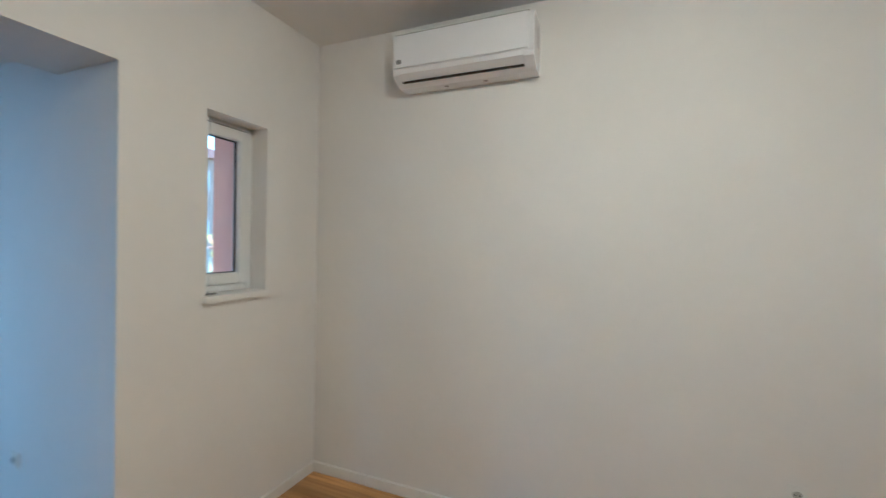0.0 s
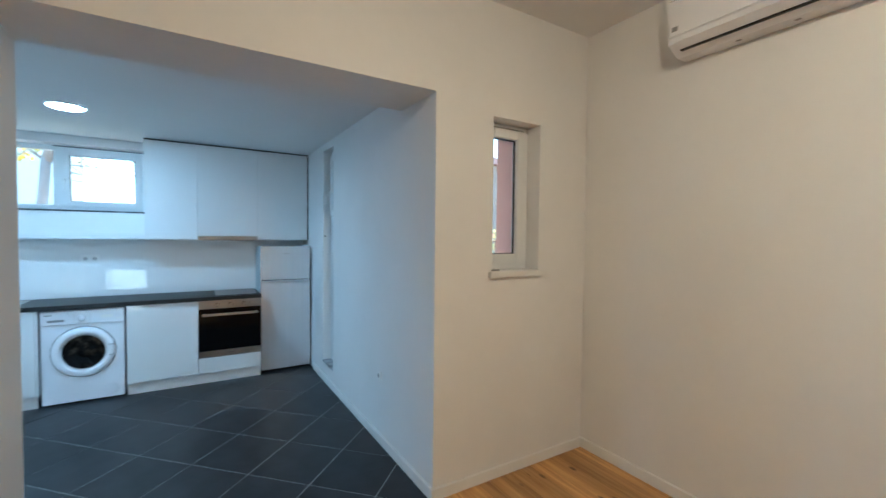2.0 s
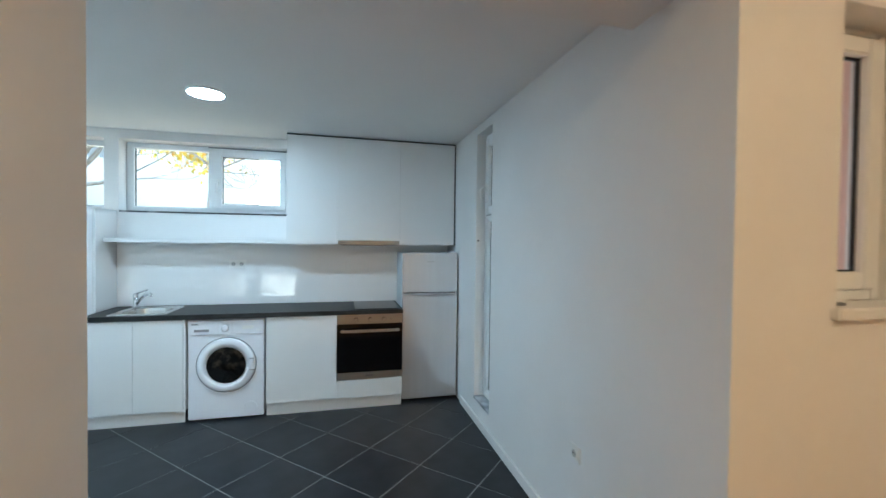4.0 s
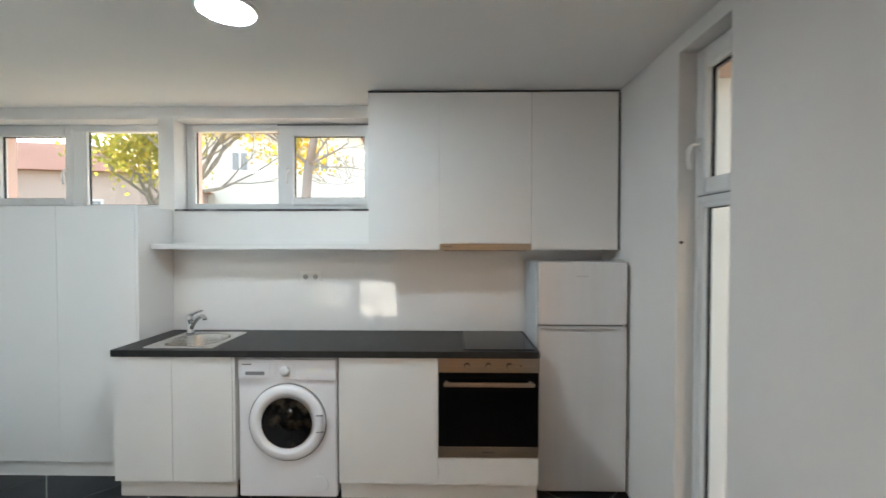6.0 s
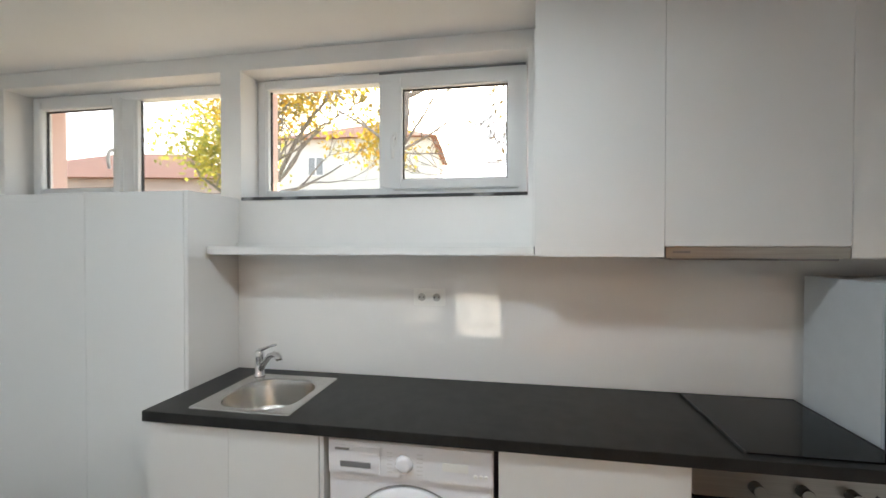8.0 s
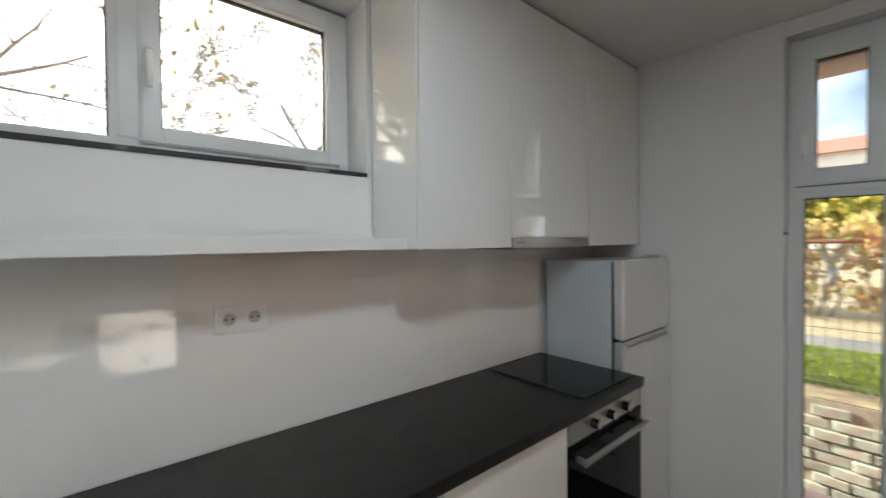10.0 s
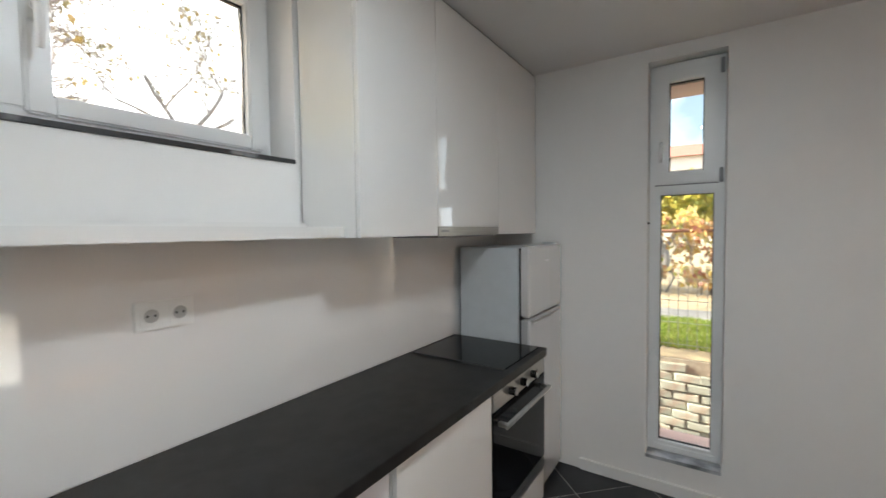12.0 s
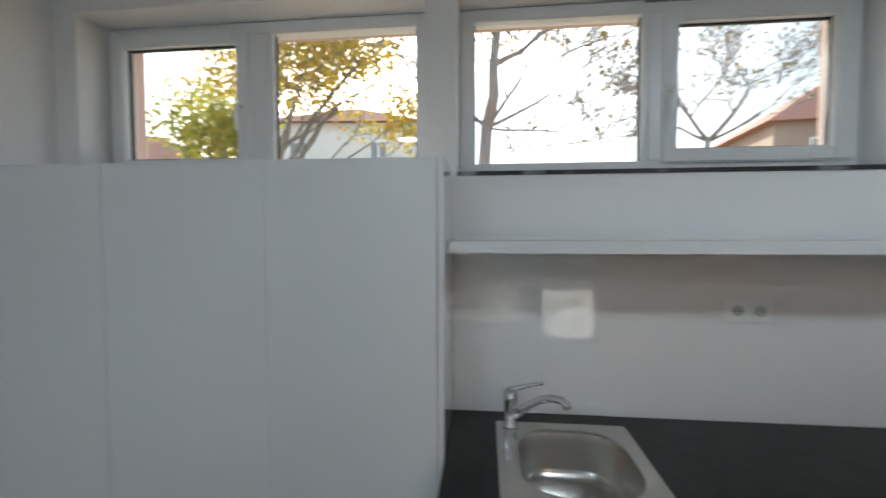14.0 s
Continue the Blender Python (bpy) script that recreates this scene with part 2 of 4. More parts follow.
M_RUST = material("rusty_tube", (0.22, 0.10, 0.06), 0.7, metal=0.3)
M_BARK = material("grey_bark", (0.17, 0.16, 0.155), 0.95, color2=(0.28, 0.265, 0.25), scale=12, bump=0.7, bump_scale=40, stretch=(1, 1, 0.25))
M_LEAF_Y = leaf_material("autumn_leaves", [(0.22, 0.20, 0.03), (0.50, 0.34, 0.04), (0.62, 0.42, 0.06), (0.30, 0.28, 0.05), (0.45, 0.22, 0.03)], 0.5)
M_LEAF_D = leaf_material("dry_leaves", [(0.10, 0.085, 0.04), (0.26, 0.19, 0.07), (0.16, 0.15, 0.06), (0.40, 0.30, 0.08)], 0.3)
M_LEAF_M = leaf_material("yellow_green_leaves", [(0.28, 0.30, 0.05), (0.52, 0.44, 0.09), (0.20, 0.24, 0.05), (0.55, 0.40, 0.07)], 0.5)
M_LEAF_V = leaf_material("vine_leaves", [(0.36, 0.10, 0.13), (0.62, 0.50, 0.14), (0.46, 0.16, 0.14), (0.68, 0.58, 0.24), (0.36, 0.40, 0.12), (0.60, 0.34, 0.16)], 0.45)
M_HOUSE = material("beige_house_render", (0.74, 0.71, 0.66), 0.9, color2=(0.69, 0.66, 0.60), scale=0.6, fine=0.05)
M_HOUSE_GREY = material("grey_house_render", (0.66, 0.63, 0.60), 0.9, color2=(0.60, 0.57, 0.54), scale=0.6, fine=0.05)
M_ROOF = material("red_clay_tiles", (0.36, 0.17, 0.12), 0.85, color2=(0.29, 0.13, 0.09), scale=1.5, bump=0.5, bump_scale=6, fine=0.15)
M_FAR_GLASS = material("dark_far_glass", (0.24, 0.25, 0.26), 0.15)


# ---- building helpers ----
def root_of(ob):
    while ob.parent:
        ob = ob.parent
    return ob


def thing(name, loc, label, category, group="", kind=""):
    ob = new(name)
    ob.location = loc
    ob.empty_display_size = 0.1
    return tagged(ob, label, category, group, kind)


def link_mesh(name, bm, mat):
    bmesh.ops.recalc_face_normals(bm, faces=bm.faces)
    me = bpy.data.meshes.new(name)
    bm.to_mesh(me)
    bm.free()
    me.materials.append(mat)
    return new(name, me)


def part(name, bm, mat, parent, label="", smooth=False):
    """Links a bmesh in world metres as one mesh under a thing or a part."""
    off = root_of(parent).location
    bmesh.ops.translate(bm, verts=bm.verts, vec=-off)
    ob = link_mesh(name, bm, mat)
    if smooth:
        for p in ob.data.polygons:
            p.use_smooth = True
    ob.parent = parent
    if label:
        ob["label"] = label
    return ob


def structure(name, bm, mat, label, category=""):
    return tagged(link_mesh(name, bm, mat), label, category or name.split("_")[0], kind="structure")


def add_box(bm, x0, x1, y0, y1, z0, z1):
    v = [bm.verts.new((x, y, z)) for x in (x0, x1) for y in (y0, y1) for z in (z0, z1)]
    for f in ((0, 1, 3, 2), (4, 6, 7, 5), (0, 4, 5, 1), (2, 3, 7, 6), (0, 2, 6, 4), (1, 5, 7, 3)):
        bm.faces.new([v[i] for i in f])


def boxes(*bs, bevel=0.0, seg=2):
    """A bmesh of boxes (x0, x1, y0, y1, z0, z1), with rounded edges."""
    bm = bmesh.new()
    for b in bs:
        add_box(bm, *b)
    if bevel:
        bmesh.ops.bevel(bm, geom=list(bm.edges), offset=bevel, segments=seg, affect="EDGES", clamp_overlap=True)
    return bm


def add_tube(bm, pts, radii, sides=10, caps=True):
    """A round tube along points."""
    rings = []
    n = len(pts)
    for i, p in enumerate(pts):
        d = (Vector(pts[min(i + 1, n - 1)]) - Vector(pts[max(i - 1, 0)])).normalized()
        a = d.orthogonal().normalized() if i == 0 else (a - d * a.dot(d)).normalized()
        b = d.cross(a)
        r = radii[i] if hasattr(radii, "__len__") else radii
        rings.append([bm.verts.new(Vector(p) + r * (math.cos(t) * a + math.sin(t) * b)) for t in [2 * math.pi * k / sides for k in range(sides)]])
    for i in range(n - 1):
        for k in range(sides):
            bm.faces.new((rings[i][k], rings[i][(k + 1) % sides], rings[i + 1][(k + 1) % sides], rings[i + 1][k]))
    if caps:
        bm.faces.new(rings[0])
        bm.faces.new(rings[-1])


def tube(pts, radii, sides=12):
    bm = bmesh.new()
    add_tube(bm, pts, radii, sides)
    return bm


def lathe(profile, base, axis, sides=40, closed=False):
    """Turns a profile of (along the axis, radius) round an axis 'x', 'y' or 'z' through base."""
    bm = bmesh.new()
    ax = {"x": Vector((1, 0, 0)), "y": Vector((0, 1, 0)), "z": Vector((0, 0, 1))}[axis]
    u = ax.orthogonal().normalized()
    w = ax.cross(u)
    rings = []
    for h, r in profile:
        c = Vector(base) + ax * h
        rings.append([bm.verts.new(c + max(r, 1e-4) * (math.cos(t) * u + math.sin(t) * w)) for t in [2 * math.pi * k / sides for k in range(sides)]])
    pairs = list(zip(rings, rings[1:])) + ([(rings[-1], rings[0])] if closed else [])
    for p, q in pairs:
        for k in range(sides):
            bm.faces.new((p[k], p[(k + 1) % sides], q[(k + 1) % sides], q[k]))
    if not closed:
        bm.faces.new(rings[0])
        bm.faces.new(rings[-1])
    return bm


def wall_mesh(axis, d0, d1, a0, a1, z0, z1, holes=()):
    """A thick wall with openings through it. axis 'x': runs along x, thickness d0..d1 in y; 'y': the other way. holes: (a0, a1, z0, z1)."""
    us = sorted({a0, a1, *[h[0] for h in holes], *[h[1] for h in holes]})
    zs = sorted({z0, z1, *[h[2] for h in holes], *[h[3] for h in holes]})
    us, zs = [u for u in us if a0 <= u <= a1], [z for z in zs if z0 <= z <= z1]
    solid = {}
    for i in range(len(us) - 1):
        for k in range(len(zs) - 1):
            cu, cz = (us[i] + us[i + 1]) / 2, (zs[k] + zs[k + 1]) / 2
            solid[i, k] = not any(h[0] < cu < h[1] and h[2] < cz < h[3] for h in holes)
    bm = bmesh.new()
    cache = {}

    def vert(i, d, k):
        if (i, d, k) not in cache:
            cache[i, d, k] = bm.verts.new((us[i], d, zs[k]) if axis == "x" else (d, us[i], zs[k]))
        return cache[i, d, k]

    for (i, k), full in solid.items():
        if not full:
            continue
        for d in (d0, d1):
            bm.faces.new((vert(i, d, k), vert(i + 1, d, k), vert(i + 1, d, k + 1), vert(i, d, k + 1)))
        for di, dk, e0, e1 in ((-1, 0, (i, k), (i, k + 1)), (1, 0, (i + 1, k), (i + 1, k + 1)), (0, -1, (i, k), (i + 1, k)), (0, 1, (i, k + 1), (i + 1, k + 1))):
            if not solid.get((i + di, k + dk), False):
                bm.faces.new((vert(e0[0], d0, e0[1]), vert(e1[0], d0, e1[1]), vert(e1[0], d1, e1[1]), vert(e0[0], d1, e0[1])))
    return bm


# ---- the plan ----
XW, XW_OUT = -6.11, -6.455            # kitchen's window wall
YN, YN_OUT = 0.962, 1.36             # kitchen's wall with the tall window
YS = -3.82                           # kitchen's far end
XD, XD_K = -2.685, -3.155            # wall between the rooms: living side, kitchen side
YL = 2.262                           # living room's wall with the air conditioner
ZK, ZL = 2.565, 3.07                 # ceilings
OP0, OP1, OPZ = -0.93, YN, 2.436     # the opening
W1 = (-3.72, -2.295, 1.80, 2.478)
W2 = (-2.178, -0.702, 1.815, 2.478)
TW = (-5.130, -4.752, 0.21, 2.492)
SW = (1.385, 1.793, 1.362, 2.358)
XE, YLS = 1.75, -2.85                # living room's plain far walls

structure("wall_west", wall_mesh("y", -6.285, XW, -4.1, YN_OUT, -0.05, 3.3, (W1, W2)), M_WALL, "white painted kitchen wall with two high windows", "wall")
structure("facade_west", wall_mesh("y", XW_OUT, -6.287, -4.2, YN_OUT, -0.6, 3.3, (W1, W2)), M_PINK, "pink rendered outer face of the house", "facade")
structure("wall_north", wall_mesh("x", YN, 1.085, XW + 0.002, -2.8401, -0.05, 3.3, (TW,)), M_WALL, "white painted kitchen wall with a tall slot window", "wall")
structure("facade_north", wall_mesh("x", 1.087, YN_OUT + 0.002, -6.284, XD_K - 0.002, -0.6, 3.3, ((TW[0], TW[1], TW[2], 2.372),)), M_PINK, "pink rendered outer face of the house", "facade")
structure("wall_south", boxes((XW, XD_K, YS - 0.25, YS, -0.05, 3.3)), M_WALL, "plain white painted kitchen end wall", "wall")
structure("wall_between", wall_mesh("y", XD_K, XD, YS - 0.25, YN, -0.05, 3.3, ((OP0, OP1, -0.1, OPZ),)), M_WALL, "thick white wall with a wide opening between rooms", "wall")
structure("wall_living_west", wall_mesh("y", -2.84, XD, YN, YL + 0.3, -0.05, 3.3, (SW,)), M_WALL, "white painted wall with a small window", "wall")
structure("facade_corner", wall_mesh("y", XD_K, -2.842, YN + 0.127, YL + 0.3, -0.6, 3.3, ((1.42, 1.793, 1.362, 2.358),)), M_PINK, "pink rendered outer face of the house", "facade")
structure("wall_living_north", boxes((XD + 0.001, XE + 0.2, YL, YL + 0.3, -0.05, 3.3)), M_WALL, "white painted wall carrying the air conditioner", "wall")
structure("wall_living_east", boxes((XE, XE + 0.2, YLS - 0.2, YL - 0.001, -0.05, 3.3)), M_WALL, "plain white living room wall", "wall")
structure("wall_living_south", boxes((XD + 0.001, XE - 0.001, YLS - 0.2, YLS, -0.05, 3.3)), M_WALL, "plain white living room wall", "wall")
structure("ceiling_kitchen", boxes((XW + 0.001, XD_K - 0.001, YS + 0.001, YN - 0.001, ZK, ZK + 0.15)), M_CEIL, "smooth white kitchen ceiling", "ceiling")
structure("ceiling_living", boxes((XD + 0.001, XE - 0.001, YLS + 0.001, YL - 0.001, ZL, ZL + 0.15)), M_CEIL, "smooth white living room ceiling", "ceiling")
structure("roof_slab", boxes((XW_OUT, XE + 0.2, -4.2, YL + 0.3, 3.302, 3.5)), M_PINK, "flat rendered roof slab of the house", "roof")

# skirting boards
SK = 0.072
structure("baseboard", boxes((XW + 0.6, XD_K - 0.012, YN - 0.018, YN, 0, SK), bevel=0.003), M_TRIM, "low white kitchen skirting board", "skirting")
structure("baseboard", boxes((XD_K - 0.012, XD - 0.001, YN - 0.018, YN, 0, SK), bevel=0.003), M_TRIM, "low white skirting board in the opening", "skirting")
structure("baseboard", boxes((XD, XD + 0.018, YN - 0.018, YL - 0.018, 0, SK), bevel=0.003), M_TRIM, "low white living room skirting board", "skirting")
structure("baseboard", boxes((XD, XE, YL - 0.018, YL, 0, SK), bevel=0.003), M_TRIM, "low white living room skirting board", "skirting")
structure("baseboard", boxes((XD, XD + 0.018, YLS, OP0, 0, SK), bevel=0.003), M_TRIM, "low white living room skirting board", "skirting")
structure("baseboard", boxes((XD_K - 0.014, XD_K, YS, OP0, 0, SK), bevel=0.003), M_TRIM, "low white kitchen skirting board", "skirting")
structure("baseboard", boxes((XD_K, XD, OP0, OP0 + 0.014, 0, SK), bevel=0.003), M_TRIM, "low white skirting board in the opening", "skirting")


# ---- windows ----
def put_boxes(axis, sign, d, items):
    """Boxes given as (a0, a1, w0, w1, z0, z1), w being metres outward from the wall face d."""
    out = []
    for a0, a1, w0, w1, z0, z1 in items:
        p, q = sorted((d + sign * w0, d + sign * w1))
        out.append((p, q, a0, a1, z0, z1) if axis == "y" else (a0, a1, p, q, z0, z1))
    return out


def ring(a0, a1, z0, z1, width, w0, w1):
    return [(a0, a0 + width, w0, w1, z0, z1), (a1 - width, a1, w0, w1, z0, z1),
            (a0 + width, a1 - width, w0, w1, z0, z0 + width), (a0 + width, a1 - width, w0, w1, z1 - width, z1)]


def pvc_window(name, axis, sign, d, hole, label, w, fixed=(), sashes=(), bars=(), handle=None, width=0.05, gaps=(), hinges=()):
    """A PVC window set w metres into its opening. fixed, sashes: glass (a0, a1, z0, z1); sashes: with their own proud frame round the glass."""
    a0, a1, z0, z1 = hole[0] + 0.002, hole[1] - 0.002, hole[2] + 0.002, hole[3] - 0.002
    mid = ((a0 + a1) / 2, z0)
    loc = (d, mid[0], z0) if axis == "y" else (mid[0], d, z0)
    win = thing(name, loc, label, "window", kind="structure")
    mk = lambda items, bevel=0.004: boxes(*put_boxes(axis, sign, d, items), bevel=bevel)
    part("window_frame", mk(ring(a0, a1, z0, z1, width, w, w + 0.07)), M_PVC, win)
    for b in bars:
        part("mullion", mk([(b[0], b[1], w, w + 0.07, b[2], b[3])]), M_PVC, win)
    for g in fixed:
        part("glazing_bead", mk(ring(g[0] - 0.022, g[1] + 0.022, g[2] - 0.022, g[3] + 0.022, 0.022, w + 0.006, w + 0.05), 0.003), M_PVC, win)
        part("gasket", mk(ring(g[0] - 0.002, g[1] + 0.002, g[2] - 0.002, g[3] + 0.002, 0.007, w + 0.03, w + 0.045), 0), M_GASKET, win)
        pane = part("pane", mk([(g[0] - 0.01, g[1] + 0.01, w + 0.034, w + 0.038, g[2] - 0.01, g[3] + 0.01)], 0), M_GLASS, win, "clear glass")
        pane.visible_shadow = False
    for g in sashes:
        f = g[4]
        sash = part("sash", mk(ring(g[0] - f, g[1] + f, g[2] - f, g[3] + f, f, w - 0.016, w + 0.05), 0.006), M_PVC, win, "white opening sash")
        part("gasket", mk(ring(g[0] - 0.002, g[1] + 0.002, g[2] - 0.002, g[3] + 0.002, 0.008, w + 0.015, w + 0.03), 0), M_GASKET, sash)
        pane = part("pane", mk([(g[0] - 0.01, g[1] + 0.01, w + 0.02, w + 0.024, g[2] - 0.01, g[3] + 0.01)], 0), M_GLASS, sash, "clear glass")
        pane.visible_shadow = False
    # thin grey strips draw the shade in gaps round the sashes
    for g in gaps:
        part("shadow_gap", mk([(g[0], g[1], w - 0.003, w - 0.0005, g[2], g[3])], 0), M_GREY, win, "grey strip drawing the shade of a gap")
    for ha, hz in hinges:
        part("hinge", mk([(ha - 0.010, ha + 0.010, w - 0.022, w - 0.002, hz - 0.04, hz + 0.04)], 0.004), M_GREY, win, "grey hinge")
    if handle:
        ha, hz = handle
        h = part("handle", mk([(ha - 0.013, ha + 0.013, w - 0.028, w - 0.016, hz - 0.035, hz + 0.035)], 0.004), M_PLASTIC, win, "white lever handle")
        bow = [(0.024, 0.0), (0.048, 0.002), (0.062, -0.008), (0.070, -0.030), (0.070, -0.065), (0.064, -0.110)]
        spot = lambda o, z: (d + sign * (w - o), ha, z) if axis == "y" else (ha, d + sign * (w - o), z)
        part("lever", tube([spot(o, hz + z) for o, z in bow], [0.009, 0.0095, 0.010, 0.0105, 0.010, 0.007], 12), M_HANDLE, h, smooth=True)
    return win


pvc_window("window_1", "y", -1, XW, W1, "white plastic window above the tall cabinets", 0.145,
           fixed=[(-2.964, -2.352, 1.86, 2.432)], sashes=[(-3.633, -3.118, 1.91, 2.390, 0.055)],
           bars=[(-3.066, -2.984, 1.8525, 2.4255)], handle=(-3.085, 2.12))
pvc_window("window_2", "y", -1, XW, W2, "white plastic window above the kitchen shelf", 0.145,
           fixed=[(-2.117, -1.472, 1.861, 2.432)], sashes=[(-1.345, -0.800, 1.910, 2.384, 0.055)],
           bars=[(-1.452, -1.36, 1.8675, 2.4255)], handle=(-1.378, 2.12), gaps=[(-1.47, -0.71, 2.464, 2.4745)])
pvc_window("window_3", "x", 1, YN, TW, "tall narrow white plastic window with an upper sash", 0.085,
           fixed=[(-5.072, -4.806, 0.268, 1.740)], sashes=[(-5.030, -4.857, 1.872, 2.382, 0.073)],
           bars=[(-5.0915, -4.7905, 1.762, 1.82)], handle=(-5.064, 2.03), width=0.036, gaps=[(-5.10, -4.785, 1.7915, 1.798)], hinges=[(-4.774, 2.425), (-4.774, 1.835)])
pvc_window("window_4", "y", -1, XD, SW, "small white plastic window in a deep recess", 0.12,
           sashes=[(1.475, 1.685, 1.470, 2.262, 0.064)], gaps=[(1.405, 1.745, 2.3275, 2.3335)], width=0.042)

structure("window_reveal", boxes((TW[0] + 0.001, TW[0] + 0.011, 1.121, YN_OUT + 0.004, TW[2] + 0.012, 2.368), (TW[1] - 0.011, TW[1] - 0.001, 1.121, YN_OUT + 0.004, TW[2] + 0.012, 2.368), bevel=0.002), M_TRIM, "white rendered outer sides of the tall window", "reveal")

# stone and painted sills
structure("window_sill", boxes((XW - 0.150, XW + 0.006, W2[0] + 0.002, W2[1] - 0.002, 1.800, 1.816), bevel=0.002), M_STONE, "dark veined stone window sill", "sill")
structure("window_sill", boxes((XW - 0.150, XW + 0.004, W1[0] + 0.002, W1[1] - 0.002, 1.786, 1.801), bevel=0.002), M_STONE, "dark veined stone window sill", "sill")
structure("window_sill", boxes((TW[0] + 0.002, TW[1] - 0.002, YN - 0.004, YN + 0.088, 0.190, 0.211), bevel=0.002), M_STONE_LIGHT, "grey veined stone window sill", "sill")
structure("window_sill", boxes((XD - 0.125, XD + 0.03, SW[0] - 0.025, SW[1] + 0.03, 1.323, 1.363), bevel=0.005), M_TRIM, "white painted projecting window sill", "sill")
stop = thing("window_stop", (TW[0], YN + 0.02, 1.575), "small dark stop screwed to the window reveal", "window stop")
part("knob", lathe([(0, 0.008), (0.010, 0.007), (0.013, 0.004), (0.013, 0)], (TW[0], YN + 0.02, 1.575), "x", 14), M_DARK, stop)
catch = thing("window_latch", (XD - 0.04, 1.44, 1.363), "small grey plastic window latch lying on the sill", "latch")
part("plate", boxes((XD - 0.055, XD - 0.025, 1.40, 1.475, 1.363, 1.373), bevel=0.003), M_GREY, catch)
part("pin", boxes((XD - 0.048, XD - 0.034, 1.43, 1.485, 1.373, 1.382), bevel=0.003), M_PLASTIC, catch)


# ---- ceiling lamps ----
def round_lamp(name, x, y, z, led, label, drop=0.02):
    lamp = thing(name, (x, y, z), label, "ceiling lamp")
    part("rim", lathe([(-0.014, 0.112), (-0.016, 0.118), (-0.012, 0.124), (0, 0.126), (0, 0.112)], (x, y, z), "z", 48, True), M_PLASTIC, lamp, smooth=True)
    part("diffuser", lathe([(-drop, 0.0), (-drop, 0.070), (-drop * 0.86, 0.095), (-drop * 0.5, 0.110), (-0.002, 0.111), (-0.002, 0.0)], (x, y, z), "z", 48), led, lamp, "glowing round diffuser")
    return lamp


round_lamp("ceiling_lamp", -4.84, -1.09, ZK - 0.0005, M_LED_K, "round flush white lamp glowing on the kitchen ceiling")
# fill lamp added out of view to brighten the tall cabinets
round_lamp("ceiling_lamp", -3.75, -2.85, ZK - 0.0005, M_LED_K, "unseen round fill lamp added near the end wall")
# unseen lamp, placed and domed to spread warm light in the living room
round_lamp("ceiling_lamp", -0.55, 0.45, ZL - 0.0005, M_LED_L, "unseen domed warm lamp added on the living room ceiling", 0.075)


# ---- kitchen furniture ----
XF = -5.80          # upper fronts
XBASE = -5.545      # base fronts
XB = XW + 0.010     # face of the splashback

splash = thing("splashback", (XB, -0.9, 0.925), "glossy white panel behind the worktop", "splashback", kind="structure")
part("panel", boxes((XW + 0.001, XB, -2.188, YN - 0.004, 0.925, 1.56)), M_SPLASH, splash)


def front(y0, y1, z0, z1, x, thick=0.018):
    return boxes((x - thick, x, y0 + 0.0008, y1 - 0.0008, z0, z1), bevel=0.001)


def upper_unit(y0, y1, z_door, label, extra_side=False):
    u = thing("wall_cabinet", (XB, (y0 + y1) / 2, 1.524), label, "cabinet", "upper kitchen cabinets")
    part("body", boxes((XB + 0.001, XF - 0.020, y0 + (0.019 if extra_side else 0.0005), y1 - 0.0005, 1.526, 2.548)), M_CARCASS, u)
    part("door", front(y0 + (0.002 if extra_side else 0), y1, z_door, 2.548, XF), M_GLOSS, u, "handleless glossy white door")
    if extra_side:
        part("side_panel", boxes((XB + 0.001, XF - 0.0195, y0, y0 + 0.0185, 1.524, 2.548), bevel=0.001), M_GLOSS, u, "glossy white end panel")
    return u


upper_unit(-0.685, -0.216, 1.524, "tall white gloss wall cabinet beside the window", True)
upper_unit(-0.216, 0.385, 1.566, "tall white gloss wall cabinet over the extractor hood")
upper_unit(0.385, YN - 0.016, 1.524, "tall white gloss wall cabinet over the fridge")
# dark strips stand for the shade in the gaps round the cabinets
structure("trim", boxes((XF - 0.03, XF - 0.012, -0.683, YN - 0.003, 2.549, ZK - 0.001)), M_SHADOW, "dark strip standing in for gap shade over the cabinets", "trim")
structure("trim", boxes((XF - 0.02, XF - 0.006, YN - 0.0155, YN - 0.001, 1.526, 2.548)), M_SHADOW, "dark strip standing in for gap shade beside the cabinets", "trim")

hood = thing("extractor_hood", (-5.95, 0.085, 1.524), "slim pull-out extractor hood with a steel front", "extractor hood")
part("front_strip", boxes((XF - 0.018, XF + 0.002, -0.213, 0.382, 1.522, 1.564), bevel=0.002), M_STEEL, hood, "brushed steel strip")
part("underside", boxes((XB + 0.02, XF - 0.019, -0.19, 0.36, 1.514, 1.5255), bevel=0.002), M_GREY, hood, "grey grease filter")
part("badge", boxes((XF + 0.0022, XF + 0.0032, -0.19, -0.13, 1.540, 1.548)), M_GREY, hood)

shelf = thing("wall_shelf", (-5.95, -1.43, 1.524), "long white gloss shelf under the window", "shelf")
part("board", boxes((XB + 0.001, -5.872, -2.187, -0.687, 1.524, 1.562), bevel=0.0015), M_GLOSS, shelf)
part("mounting_rail", boxes((XB + 0.001, XB + 0.02, -2.187, -0.687, 1.5625, 1.58)), M_CARCASS, shelf)


